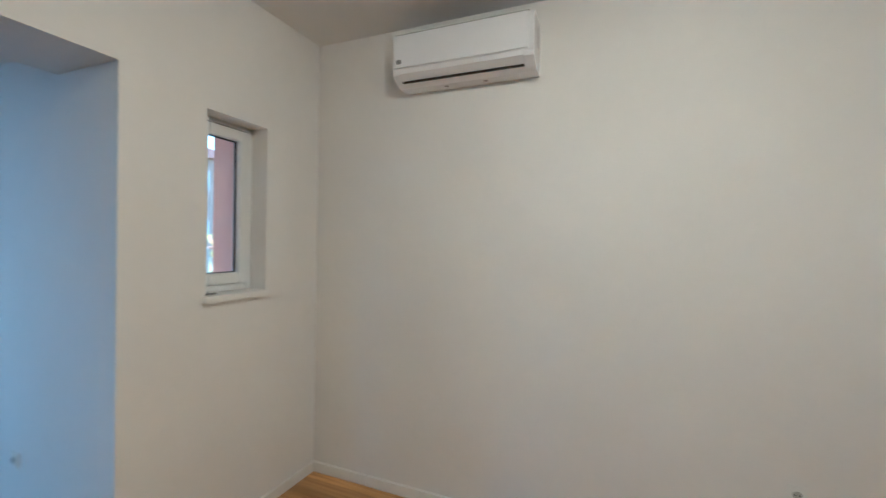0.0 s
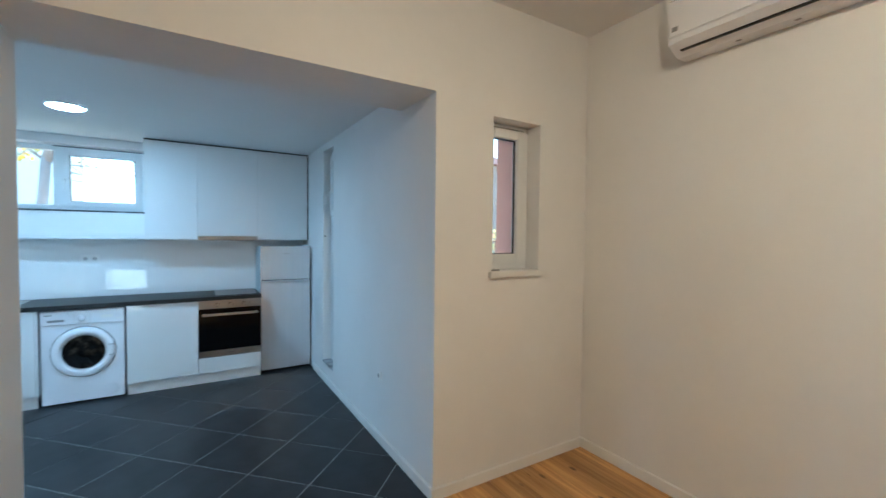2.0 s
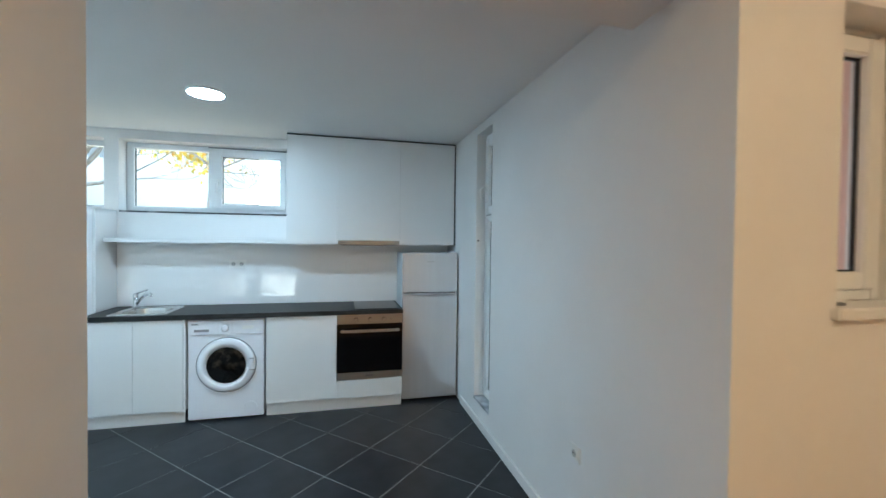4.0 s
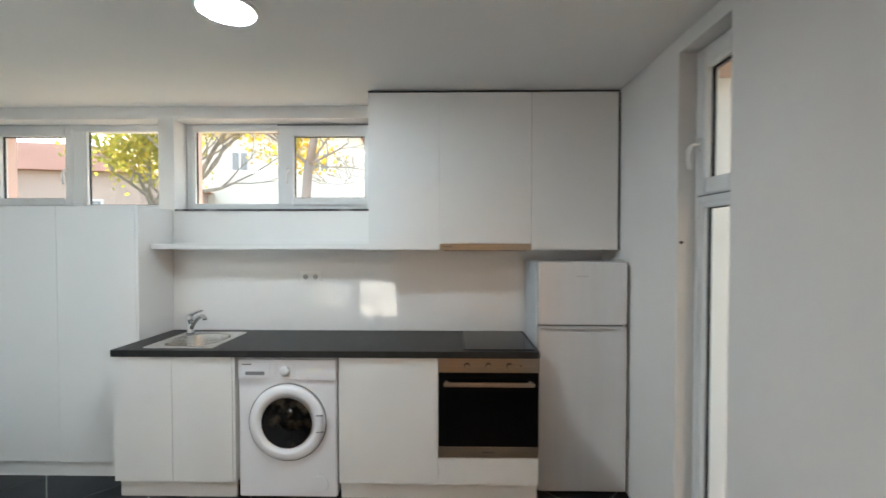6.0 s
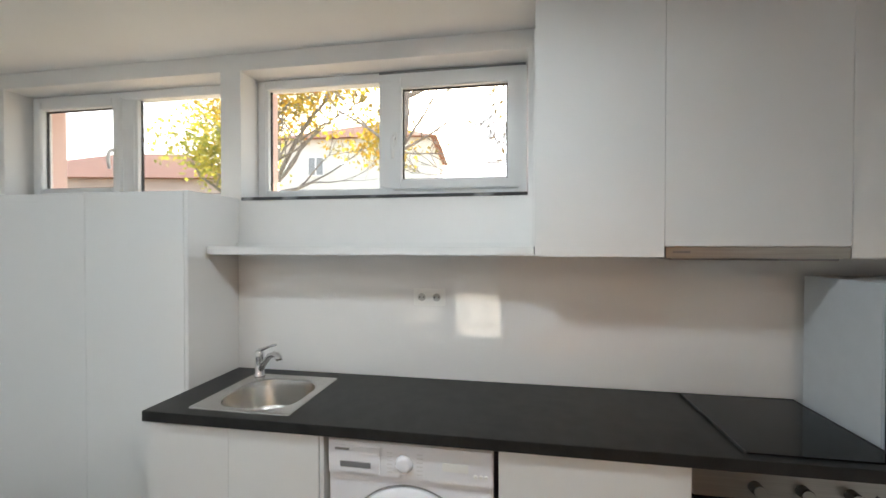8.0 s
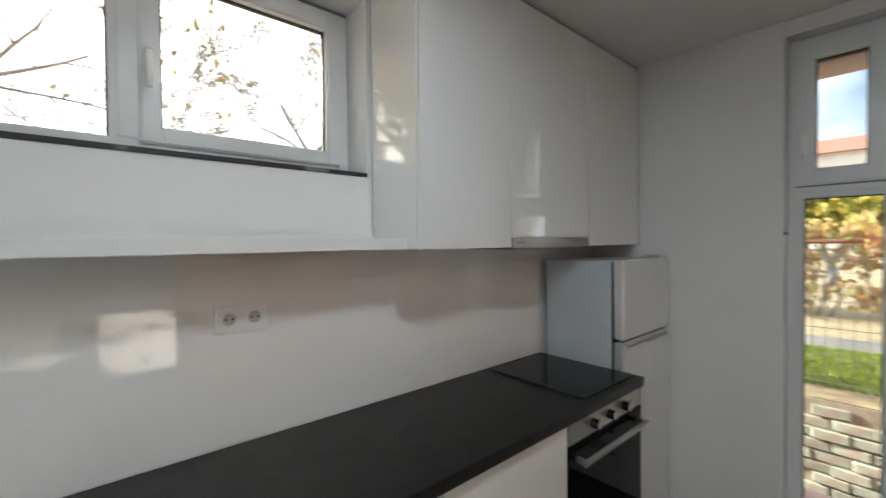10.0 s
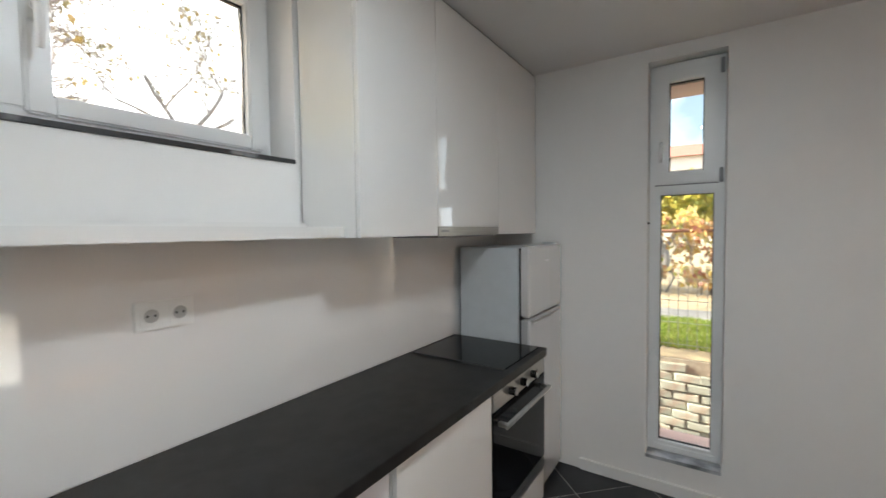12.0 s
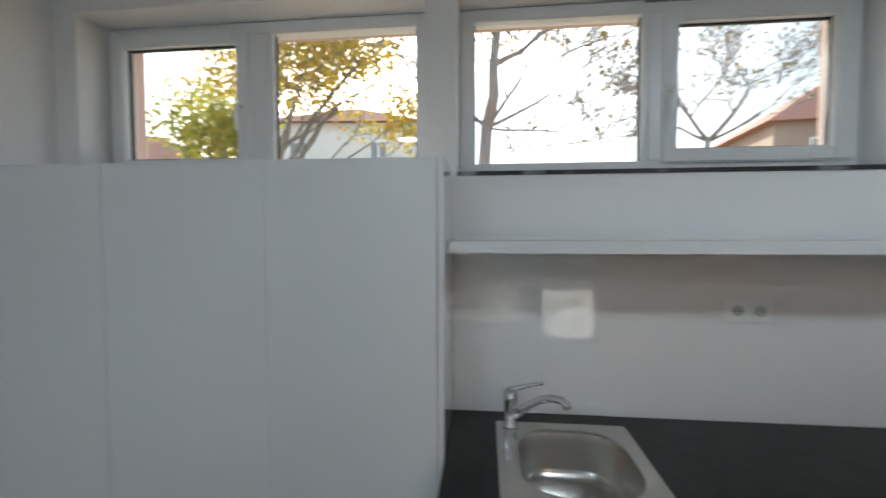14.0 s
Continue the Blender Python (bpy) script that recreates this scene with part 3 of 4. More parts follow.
def tall_unit(y0, y1):
    u = thing("tall_cabinet", (-5.93, (y0 + y1) / 2, 0), "tall handleless white cabinet under the window", "cabinet", "tall cabinets")
    part("body", boxes((XW + 0.002, -5.782, y0 + 0.0005, y1 - 0.0005, 0.11, 1.790)), M_CARCASS, u)
    part("door", front(y0, y1, 0.115, 1.810, -5.762), M_GLOSS, u, "handleless glossy white door")
    part("plinth", boxes((-5.85, -5.800, y0, y1, 0, 0.108)), M_CARCASS, u)
    return u


for y0, y1 in ((-3.818, -3.278), (-3.278, -2.735), (-2.735, -2.21)):
    last_tall = tall_unit(y0, y1)
tagged(last_tall, "tall handleless white cabinet beside the sink")
part("end_panel", boxes((XW + 0.002, -5.762, -2.2085, -2.190, 0.0, 1.811), bevel=0.001), M_GLOSS, last_tall, "glossy white end panel")


def base_unit(y0, y1, splits, z0, label, group="base cabinets"):
    u = thing("base_cabinet", (-5.82, (y0 + y1) / 2, 0), label, "cabinet", group)
    part("body", boxes((XW + 0.03, XBASE - 0.020, y0 + 0.001, y1 - 0.001, 0.11, z0[1] if len(z0) > 2 else 0.884)), M_CARCASS, u)
    cuts = [y0, *splits, y1]
    for p, q in zip(cuts, cuts[1:]):
        part("door", front(p, q, z0[0], z0[1], XBASE), M_GLOSS, u, "handleless glossy white door")
    part("plinth", boxes((-5.61, -5.592, y0, y1, 0, 0.108)), M_CARCASS, u)
    return u


sink_unit = thing("base_cabinet", (-5.82, -1.81, 0), "white gloss sink cabinet with two doors", "cabinet", "base cabinets")
part("body", boxes((XBASE - 0.0195, XBASE - 0.038, -2.185, -1.462, 0.11, 0.884), (XW + 0.03, XBASE - 0.04, -2.185, -2.167, 0.11, 0.884), (XW + 0.03, XBASE - 0.04, -1.480, -1.462, 0.11, 0.884)), M_CARCASS, sink_unit)
part("door", front(-2.187, -1.830, 0.118, 0.880, XBASE), M_GLOSS, sink_unit)
part("door", front(-1.830, -1.462, 0.118, 0.880, XBASE), M_GLOSS, sink_unit)
part("side_panel", boxes((XW + 0.03, XBASE - 0.002, -1.4605, -1.444, 0.11, 0.884), bevel=0.001), M_GLOSS, sink_unit)
part("plinth", boxes((-5.61, -5.592, -2.187, -1.462, 0, 0.108)), M_CARCASS, sink_unit)
base_unit(-0.815, -0.217, [], (0.118, 0.880), "white gloss base cabinet beside the oven")
oven_unit = thing("base_cabinet", (-5.82, 0.08, 0), "white gloss oven housing with a drawer below", "cabinet", "base cabinets")
part("body", boxes((XW + 0.03, XBASE - 0.020, -0.216, 0.382, 0.11, 0.283)), M_CARCASS, oven_unit)
part("drawer_front", front(-0.217, 0.383, 0.118, 0.280, XBASE), M_GLOSS, oven_unit)
part("plinth", boxes((-5.61, -5.592, -0.217, 0.383, 0, 0.108)), M_CARCASS, oven_unit)

# worktop with a cut-out for the sink
SX0, SX1, SY0, SY1 = -6.016, -5.577, -2.034, -1.597
top = thing("worktop", (-5.81, -0.9, 0.885), "long charcoal laminate worktop with a square front edge", "worktop")
CT0, CT1 = -2.1885, 0.386
part("board", boxes((XB + 0.001, -5.526, SY1 - 0.03, CT1, 0.885, 0.925), bevel=0.0015), M_COUNTER, top)
part("board", boxes((XB + 0.001, -5.526, CT0, SY0 + 0.03, 0.885, 0.925), bevel=0.0), M_COUNTER, top)
part("board", boxes((XB + 0.001, SX0 + 0.03, SY0 + 0.03, SY1 - 0.03, 0.885, 0.925)), M_COUNTER, top)
part("board", boxes((SX1 - 0.03, -5.526, SY0 + 0.03, SY1 - 0.03, 0.885, 0.925)), M_COUNTER, top)


def rounded_rect(x0, x1, y0, y1, r, n=7):
    pts = []
    for cx, cy, a in ((x1 - r, y1 - r, 0), (x0 + r, y1 - r, 90), (x0 + r, y0 + r, 180), (x1 - r, y0 + r, 270)):
        for k in range(n):
            t = radians(a + 90 * k / (n - 1))
            pts.append((cx + r * math.cos(t), cy + r * math.sin(t)))
    return pts


def loft(loops, cap=True):
    """Skins rings of (x, y, z) points with equal counts."""
    bm = bmesh.new()
    rs = [[bm.verts.new(p) for p in lp] for lp in loops]
    n = len(rs[0])
    for p, q in zip(rs, rs[1:]):
        for k in range(n):
            bm.faces.new((p[k], p[(k + 1) % n], q[(k + 1) % n], q[k]))
    if cap:
        bm.faces.new(rs[-1])
    return bm


sink = thing("kitchen_sink", ((SX0 + SX1) / 2, (SY0 + SY1) / 2, 0.925), "square stainless steel inset sink with one bowl", "sink")
BX0, BX1, BY0, BY1 = -5.955, -5.612, -1.972, -1.640
lip = lambda x0, x1, y0, y1, r, z: [(x, y, z) for x, y in rounded_rect(x0, x1, y0, y1, r)]
part("rim", loft([lip(SX0, SX1, SY0, SY1, 0.012, 0.9255), lip(SX0 + 0.001, SX1 - 0.001, SY0 + 0.001, SY1 - 0.001, 0.012, 0.929),
                  lip(SX0 + 0.008, SX1 - 0.008, SY0 + 0.008, SY1 - 0.008, 0.015, 0.931),
                  lip(BX0 - 0.008, BX1 + 0.008, BY0 - 0.008, BY1 + 0.008, 0.122, 0.930),
                  lip(BX0, BX1, BY0, BY1, 0.115, 0.925)], cap=False), M_SINK, sink, smooth=False)
part("bowl", loft([lip(BX0, BX1, BY0, BY1, 0.115, 0.925), lip(BX0 + 0.006, BX1 - 0.006, BY0 + 0.006, BY1 - 0.006, 0.112, 0.90),
                   lip(BX0 + 0.014, BX1 - 0.014, BY0 + 0.014, BY1 - 0.014, 0.106, 0.815),
                   lip(BX0 + 0.024, BX1 - 0.024, BY0 + 0.024, BY1 - 0.024, 0.100, 0.792),
                   lip(BX0 + 0.05, BX1 - 0.05, BY0 + 0.05, BY1 - 0.05, 0.085, 0.783),
                   lip(-5.845, -5.765, -1.785, -1.705, 0.039, 0.779)]), M_SINK, sink, "deep rounded bowl", smooth=True)
drain = part("drain", lathe([(0, 0.042), (0.004, 0.042), (0.005, 0.034), (0.001, 0.028), (0.001, 0.0)], (-5.805, -1.745, 0.780), "z", 28), M_CHROME, sink, "round drain strainer", smooth=True)
part("strainer", lathe([(0.002, 0.0), (0.002, 0.020), (0.007, 0.018), (0.009, 0.0)], (-5.805, -1.745, 0.780), "z", 16), M_GREY, drain, smooth=True)

tap = thing("kitchen_tap", (-5.975, -1.985, 0.931), "chrome single-lever mixer tap on the sink rim", "tap")
TX, TY = -5.975, -1.985
part("body", lathe([(0, 0.026), (0.006, 0.026), (0.012, 0.021), (0.085, 0.021), (0.092, 0.023), (0.118, 0.022), (0.126, 0.016), (0.128, 0)], (TX, TY, 0.931), "z", 28), M_CHROME, tap, smooth=True)
part("spout", tube([(TX + 0.008, TY + 0.012, 0.968), (TX + 0.03, TY + 0.045, 1.008), (TX + 0.055, TY + 0.088, 1.046), (TX + 0.075, TY + 0.122, 1.062), (TX + 0.094, TY + 0.152, 1.064), (TX + 0.102, TY + 0.165, 1.054), (TX + 0.104, TY + 0.168, 1.042)],
                  [0.0145, 0.014, 0.0135, 0.013, 0.0135, 0.0145, 0.0145], 16), M_CHROME, tap, smooth=True)
part("lever", tube([(TX, TY, 1.052), (TX + 0.006, TY + 0.02, 1.064), (TX + 0.02, TY + 0.065, 1.082), (TX + 0.03, TY + 0.105, 1.094)], [0.014, 0.009, 0.006, 0.0065], 12), M_CHROME, tap, smooth=True)

# hob
hob = thing("cooktop", (-5.815, 0.16, 0.925), "black glass cooktop set on the worktop", "cooktop")
part("glass", boxes((-6.065, -5.562, -0.055, 0.362, 0.9252, 0.931), bevel=0.0015), M_HOB, hob)
part("edge_trim", boxes((-6.067, -5.560, -0.063, -0.0555, 0.9252, 0.934), bevel=0.001), M_DARK, hob, "dark edge trim")

# oven
oven = thing("built_in_oven", (-5.82, 0.083, 0.284), "built-in steel oven with a black glass door", "oven")
OY0, OY1 = -0.215, 0.381
part("body", boxes((XW + 0.06, XBASE - 0.016, OY0 + 0.01, OY1 - 0.01, 0.284, 0.880)), M_DARK, oven)
panel = part("control_panel", boxes((XBASE - 0.015, XBASE + 0.004, OY0, OY1, 0.796, 0.883), bevel=0.002), M_STEEL, oven, "brushed steel control panel")
for ky in (-0.045, 0.082, 0.208):
    k = part("knob", lathe([(0, 0.0185), (0.030, 0.0175), (0.0305, 0)], (XBASE + 0.004, ky, 0.838), "x", 28), M_KNOB, panel, "round steel knob, shade put into its sides", smooth=False)
    part("knob_face", lathe([(0.0305, 0.0165), (0.033, 0.0155), (0.033, 0)], (XBASE + 0.004, ky, 0.838), "x", 24), M_STEEL, k)
part("indicator", lathe([(0, 0.005), (0.003, 0.004), (0.003, 0)], (XBASE + 0.004, 0.275, 0.838), "x", 12), M_DARK, panel)
door = part("door", boxes((XBASE - 0.015, XBASE + 0.006, OY0, OY1, 0.350, 0.793), bevel=0.002), M_BLACK_GLASS, oven, "black glass door")
part("bottom_strip", boxes((XBASE - 0.015, XBASE + 0.005, OY0, OY1, 0.286, 0.348), bevel=0.002), M_STEEL, oven, "brushed steel strip")
part("badge", boxes((XBASE + 0.0052, XBASE + 0.006, 0.045, 0.12, 0.313, 0.321)), M_GREY, oven)
part("handle", boxes((XBASE + 0.040, XBASE + 0.056, -0.185, 0.352, 0.725, 0.751), bevel=0.006), M_STEEL, door, "flat steel bar handle")
for hy in (-0.165, 0.332):
    part("handle_mount", boxes((XBASE + 0.006, XBASE + 0.041, hy - 0.010, hy + 0.010, 0.728, 0.748), bevel=0.003), M_STEEL, door)

# washing machine
WX, WY0, WY1 = -5.568, -1.432, -0.833
WC, WZ = (WY0 + WY1) / 2, 0.480
wm = thing("washing_machine", (-5.82, WC, 0), "white front-loading washing machine under the worktop", "washing machine")
part("body", boxes((XW + 0.06, WX, WY0, WY1, 0.018, 0.872), bevel=0.006), M_APPLIANCE, wm)
for fx in (XW + 0.12, WX - 0.07):
    for fy in (WY0 + 0.06, WY1 - 0.06):
        part("foot", lathe([(0, 0.02), (0.02, 0.02)], (fx, fy, 0), "z", 12), M_DARK, wm)
cp = part("control_panel", loft([[(WX + dx, y, z) for y, z in ((WY0 + 0.003, z0), (WY1 - 0.003, z0 + dz), (WY1 - 0.003, z1), (WY0 + 0.003, z1))]
                                for dx, z0, z1, dz in ((0.0, 0.742, 0.868, -0.004), (0.012, 0.746, 0.862, -0.004))]), M_APPLIANCE, wm, "slightly curved control panel")
part("drawer", boxes((WX + 0.011, WX + 0.017, WY0 + 0.025, WY0 + 0.20, 0.752, 0.852), bevel=0.004), M_APPLIANCE, cp, "detergent drawer")
part("drawer_grip", boxes((WX + 0.0172, WX + 0.019, WY0 + 0.05, WY0 + 0.165, 0.772, 0.793), bevel=0.0005), M_GREY, cp)
part("badge", boxes((WX + 0.0172, WX + 0.0182, WY0 + 0.03, WY0 + 0.085, 0.832, 0.840)), M_GREY, cp)
part("dial", lathe([(0.012, 0.032), (0.017, 0.031), (0.030, 0.024), (0.032, 0.018), (0.032, 0)], (WX, WC - 0.012, 0.798), "x", 32), M_APPLIANCE, cp, "round programme dial", smooth=True)
for k in range(6):
    part("printed_mark", boxes((WX + 0.0122, WX + 0.0130, WC + 0.032, WC + 0.055, 0.762 + 0.014 * k, 0.766 + 0.014 * k)), M_MARK, cp)
    part("printed_mark", boxes((WX + 0.0122, WX + 0.0130, WC - 0.075, WC - 0.055, 0.762 + 0.014 * k, 0.766 + 0.014 * k)), M_MARK, cp)
part("display", boxes((WX + 0.0122, WX + 0.0150, WY1 - 0.175, WY1 - 0.085, 0.785, 0.815), bevel=0.001), M_PLASTIC, cp)
for k in range(3):
    part("button", lathe([(0.012, 0.007), (0.016, 0.006), (0.016, 0)], (WX, WY1 - 0.06 + 0.018 * k, 0.775), "x", 14), M_PLASTIC, cp)
hatch = part("door_ring", lathe([(0.0, 0.232), (0.014, 0.231), (0.021, 0.226), (0.026, 0.205), (0.028, 0.186), (0.026, 0.181), (0.012, 0.160), (0.002, 0.152), (0.0, 0.150)], (WX, WC, WZ), "x", 64, True), M_APPLIANCE, wm, "round white porthole door", smooth=True)
part("ring_groove", lathe([(0.001, 0.234), (0.004, 0.234), (0.004, 0.239), (0.001, 0.239)], (WX, WC, WZ), "x", 64, True), M_GREY, hatch)
part("porthole_glass", lathe([(0.016, 0.154), (0.006, 0.146), (-0.004, 0.130), (-0.010, 0.105), (-0.0125, 0.075), (-0.0135, 0.04), (-0.0138, 0.0)], (WX + 0.004, WC, WZ), "x", 48), M_PORTHOLE, hatch, "dark bowl-shaped glass with reflections in its colour", smooth=True)
part("drum_gleam", lathe([(0.0062, 0.139), (0.0012, 0.131), (0.002, 0.131), (0.007, 0.139)], (WX, WC, WZ), "x", 48, True), M_DRUM, hatch, smooth=True)
part("door_grip", boxes((WX + 0.020, WX + 0.040, WC + 0.182, WC + 0.222, WZ - 0.045, WZ + 0.050), bevel=0.006), M_APPLIANCE, hatch)
for gz in (WZ + 0.052, WZ - 0.047):
    part("grip_gap", boxes((WX + 0.018, WX + 0.0375, WC + 0.184, WC + 0.222, gz - 0.002, gz + 0.002)), M_GREY, hatch)
part("filter_flap", lathe([(0.0, 0.052), (0.003, 0.051), (0.004, 0.048), (0.004, 0)], (WX, WY1 - 0.105, 0.098), "x", 32), M_APPLIANCE, wm, "round filter cover")

# fridge
FX, FY0, FY1 = -5.627, 0.396, 0.940
fridge = thing("fridge_freezer", (-5.85, (FY0 + FY1) / 2, 0), "silver two-door fridge with the freezer on top", "fridge")
part("body", boxes((XW + 0.05, FX - 0.062, FY0, FY1, 0.02, 1.446), bevel=0.004), M_FRIDGE_SIDE, fridge, "light grey painted sides")
part("door_seal", boxes((FX - 0.0615, FX - 0.052, FY0 + 0.008, FY1 - 0.008, 0.03, 1.444)), M_GASKET, fridge)
up = part("freezer_door", boxes((FX - 0.051, FX, FY0, FY1, 1.066, 1.453), bevel=0.008, seg=3), M_INOX, fridge, "silver upper door")
lo = part("fridge_door", boxes((FX - 0.051, FX, FY0, FY1, 0.030, 1.056), bevel=0.008, seg=3), M_INOX, fridge, "silver lower door")
part("handle_recess", boxes((FX - 0.012, FX + 0.003, FY0 + 0.045, FY1 - 0.055, 1.022, 1.048), bevel=0.004), M_GRIP, lo, "grip rail along the top edge")
part("badge", boxes((FX + 0.0005, FX + 0.0016, FY0 + 0.235, FY0 + 0.305, 1.360, 1.370)), M_GREY, up)
part("top_hinge", boxes((FX - 0.10, FX - 0.02, FY1 - 0.075, FY1 - 0.02, 1.4535, 1.466), bevel=0.003), M_FRIDGE_SIDE, fridge)
for fy in (FY0 + 0.06, FY1 - 0.06):
    part("foot", lathe([(0, 0.018), (0.021, 0.018)], (FX - 0.12, fy, 0), "z", 12), M_DARK, fridge)
    part("foot", lathe([(0, 0.018), (0.021, 0.018)], (XW + 0.12, fy, 0), "z", 12), M_DARK, fridge)


# ---- sockets ----
def socket(name, axis, d, a, z, n, label):
    """n round sockets in a white plate on a wall; axis 'y': on a wall facing +x, 'x': on a wall facing -y."""
    half = 0.041 + 0.0365 * (n - 1)
    s = thing(name, (d, a, z) if axis == "y" else (a, d, z), label, "socket")
    sg = 1 if axis == "y" else -1
    bx = lambda a0, a1, w0, w1, z0, z1, bevel: boxes(*put_boxes(axis, sg, d, [(a0, a1, w0, w1, z0, z1)]), bevel=bevel)
    part("plate", bx(a - half, a + half, 0, 0.008, z - 0.041, z + 0.041, 0.003), M_PLASTIC, s)
    for k in range(n):
        c = a + 0.073 * (k - (n - 1) / 2)
        part("insert", bx(c - 0.027, c + 0.027, 0.008, 0.011, z - 0.027, z + 0.027, 0.001), M_PLASTIC, s)
        base = (d + 0.011 * sg, c, z) if axis == "y" else (c, d + 0.011 * sg, z)
        ring_ = part("well", lathe([(0.0004 * sg, 0.0), (0.0004 * sg, 0.0195), (0.0001 * sg, 0.0195), (0.0001 * sg, 0.0)], base, "x" if axis == "y" else "y", 24), M_WELL, s, "shaded round well")
        part("well_rim", lathe([(0.0, 0.0225), (0.002 * sg, 0.0215), (0.002 * sg, 0.0190), (0.0, 0.0190)], base, "x" if axis == "y" else "y", 24, True), M_PLASTIC, s)
        for o in (-0.0095, 0.0095):
            part("pin_hole", bx(c + o - 0.003, c + o + 0.003, 0.0115, 0.0122, z - 0.003, z + 0.003, 0), M_DARK, s)
    return s


socket("double_socket", "y", XB, -1.166, 1.318, 2, "white double socket on the glossy splashback")
socket("wall_socket", "x", YN, -3.51, 0.515, 1, "white single socket low on the kitchen wall")
socket("wall_socket", "x", YL, 0.119, 0.53, 1, "white single socket on the living room wall")

# ---- air conditioner ----
AX0, AX1, AZ0, AZ1, AD = -1.965, -1.108, 2.638, 2.925, 0.195
ac = thing("air_conditioner", ((AX0 + AX1) / 2, YL, AZ0), "white wall-mounted air conditioner above the bare wall", "air conditioner")


def ac_section(x, inset=0.0):
    prof = ((0.0, AZ1), (AD - 0.02, AZ1), (AD, AZ1 - 0.006), (AD, AZ0 + 0.074), (AD - 0.010, AZ0 + 0.050), (AD - 0.075, AZ0 + 0.012), (AD - 0.11, AZ0), (0.0, AZ0))
    return [(x, YL - max(p - inset, 0), z) for p, z in prof]


bm = loft([ac_section(AX0), ac_section(AX0 + 0.006), ac_section(AX1 - 0.006), ac_section(AX1)])
bm.faces.new([v for v in bm.verts][:8])
part("body", bm, M_APPLIANCE, ac)
part("front_panel", boxes((AX0 + 0.004, AX1 - 0.028, YL - AD - 0.012, YL - AD + 0.002, AZ0 + 0.080, AZ1 - 0.004), bevel=0.005, seg=3), M_APPLIANCE, ac, "plain hinged front panel")
part("top_grille", boxes((AX0 + 0.01, AX1 - 0.03, YL - AD + 0.002, YL - 0.03, AZ1 + 0.0005, AZ1 + 0.004)), M_DARK, ac, "dark air intake slot")
flap = part("flap", loft([[(x, YL - AD + o, z) for o, z in ((-0.009, AZ0 + 0.074), (-0.004, AZ0 + 0.050), (0.044, AZ0 + 0.024), (0.052, AZ0 + 0.034), (0.012, AZ0 + 0.060), (0.004, AZ0 + 0.074))] for x in (AX0 + 0.04, AX1 - 0.055)]), M_APPLIANCE, ac, "curved outlet flap")
part("outlet_slot", boxes((AX0 + 0.045, AX1 - 0.06, YL - AD + 0.047, YL - AD + 0.066, AZ0 + 0.0165, AZ0 + 0.0235)), M_GASKET, ac, "dark outlet slot")
part("badge", boxes((AX0 + 0.03, AX0 + 0.062, YL - AD - 0.0135, YL - AD - 0.0122, AZ0 + 0.108, AZ0 + 0.133)), M_GREY, ac)
part("side_vent", boxes((AX1 + 0.0002, AX1 + 0.002, YL - 0.10, YL - 0.06, AZ0 + 0.13, AZ1 - 0.05), bevel=0.0005), M_GREY, ac)
for sx in (AX0 + 0.30, AX0 + 0.55):
    part("screw_cap", boxes((sx - 0.012, sx + 0.012, YL - 0.060, YL - 0.045, AZ0 - 0.003, AZ0 - 0.0003)), M_GREY, ac)

# ---- outside ----
GZ = 0.44            # garden level, above the kitchen floor


def sheet(name, rects, z, mat, label, category):
    bm = bmesh.new()
    for x0, x1, y0, y1 in rects:
        bm.faces.new([bm.verts.new(p) for p in ((x0, y0, z), (x1, y0, z), (x1, y1, z), (x0, y1, z))])
    bmesh.ops.remove_doubles(bm, verts=bm.verts, dist=0.001)
    return structure(name, bm, mat, label, category)


HX0, HX1, HY0, HY1 = XW_OUT - 1.2, XE + 0.6, -4.3, 2.30
sheet("ground", [(-900, HX0, -900, 900), (HX1, 900, -900, 900), (HX0, HX1, -900, HY0), (HX0, HX1, HY1, 900)], GZ, M_SOIL, "earth and fallen leaves round the house", "ground")
structure("pavement", boxes((HX0, HX1, HY0, HY1, -0.65, -0.55)), M_PATH, "concrete apron of the sunken area round the house", "pavement")
structure("retaining_wall", boxes((HX0 - 0.2, HX0, HY0, HY1, -0.6, GZ - 0.004), (HX1, HX1 + 0.2, HY0, HY1, -0.6, GZ - 0.004), (HX0, HX1, HY0 - 0.2, HY0, -0.6, GZ - 0.004)), M_MORTAR, "rough retaining wall", "wall")
sheet("path", [(-30, 20, 4.05, 4.75)], GZ + 0.006, M_PATH, "pale concrete garden path", "path")


def blades(name, rects, count, height, mat, label):
    """Grass: many small upright slivers in one mesh."""
    rng = random.Random(5)
    verts, faces = [], []
    for x0, x1, y0, y1 in rects:
        for _ in range(count):
            x, y, a, h = rng.uniform(x0, x1), rng.uniform(y0, y1), rng.uniform(0, 6.28), height * rng.uniform(0.5, 1.3)
            w, lx, ly = 0.008, rng.uniform(-0.03, 0.03), rng.uniform(-0.03, 0.03)
            i = len(verts)
            verts += [(x - w * math.cos(a), y - w * math.sin(a), GZ), (x + w * math.cos(a), y + w * math.sin(a), GZ), (x + lx, y + ly, GZ + h)]
            faces.append((i, i + 1, i + 2))
    me = bpy.data.meshes.new(name)
    me.from_pydata(verts, [], faces)
    me.materials.append(mat)
    return tagged(new(name, me), label, "grass", kind="stuff")


blades("grass", [(-7.0, -4.0, 2.62, 4.05)], 15000, 0.045, M_GRASS, "short sunlit autumn lawn")


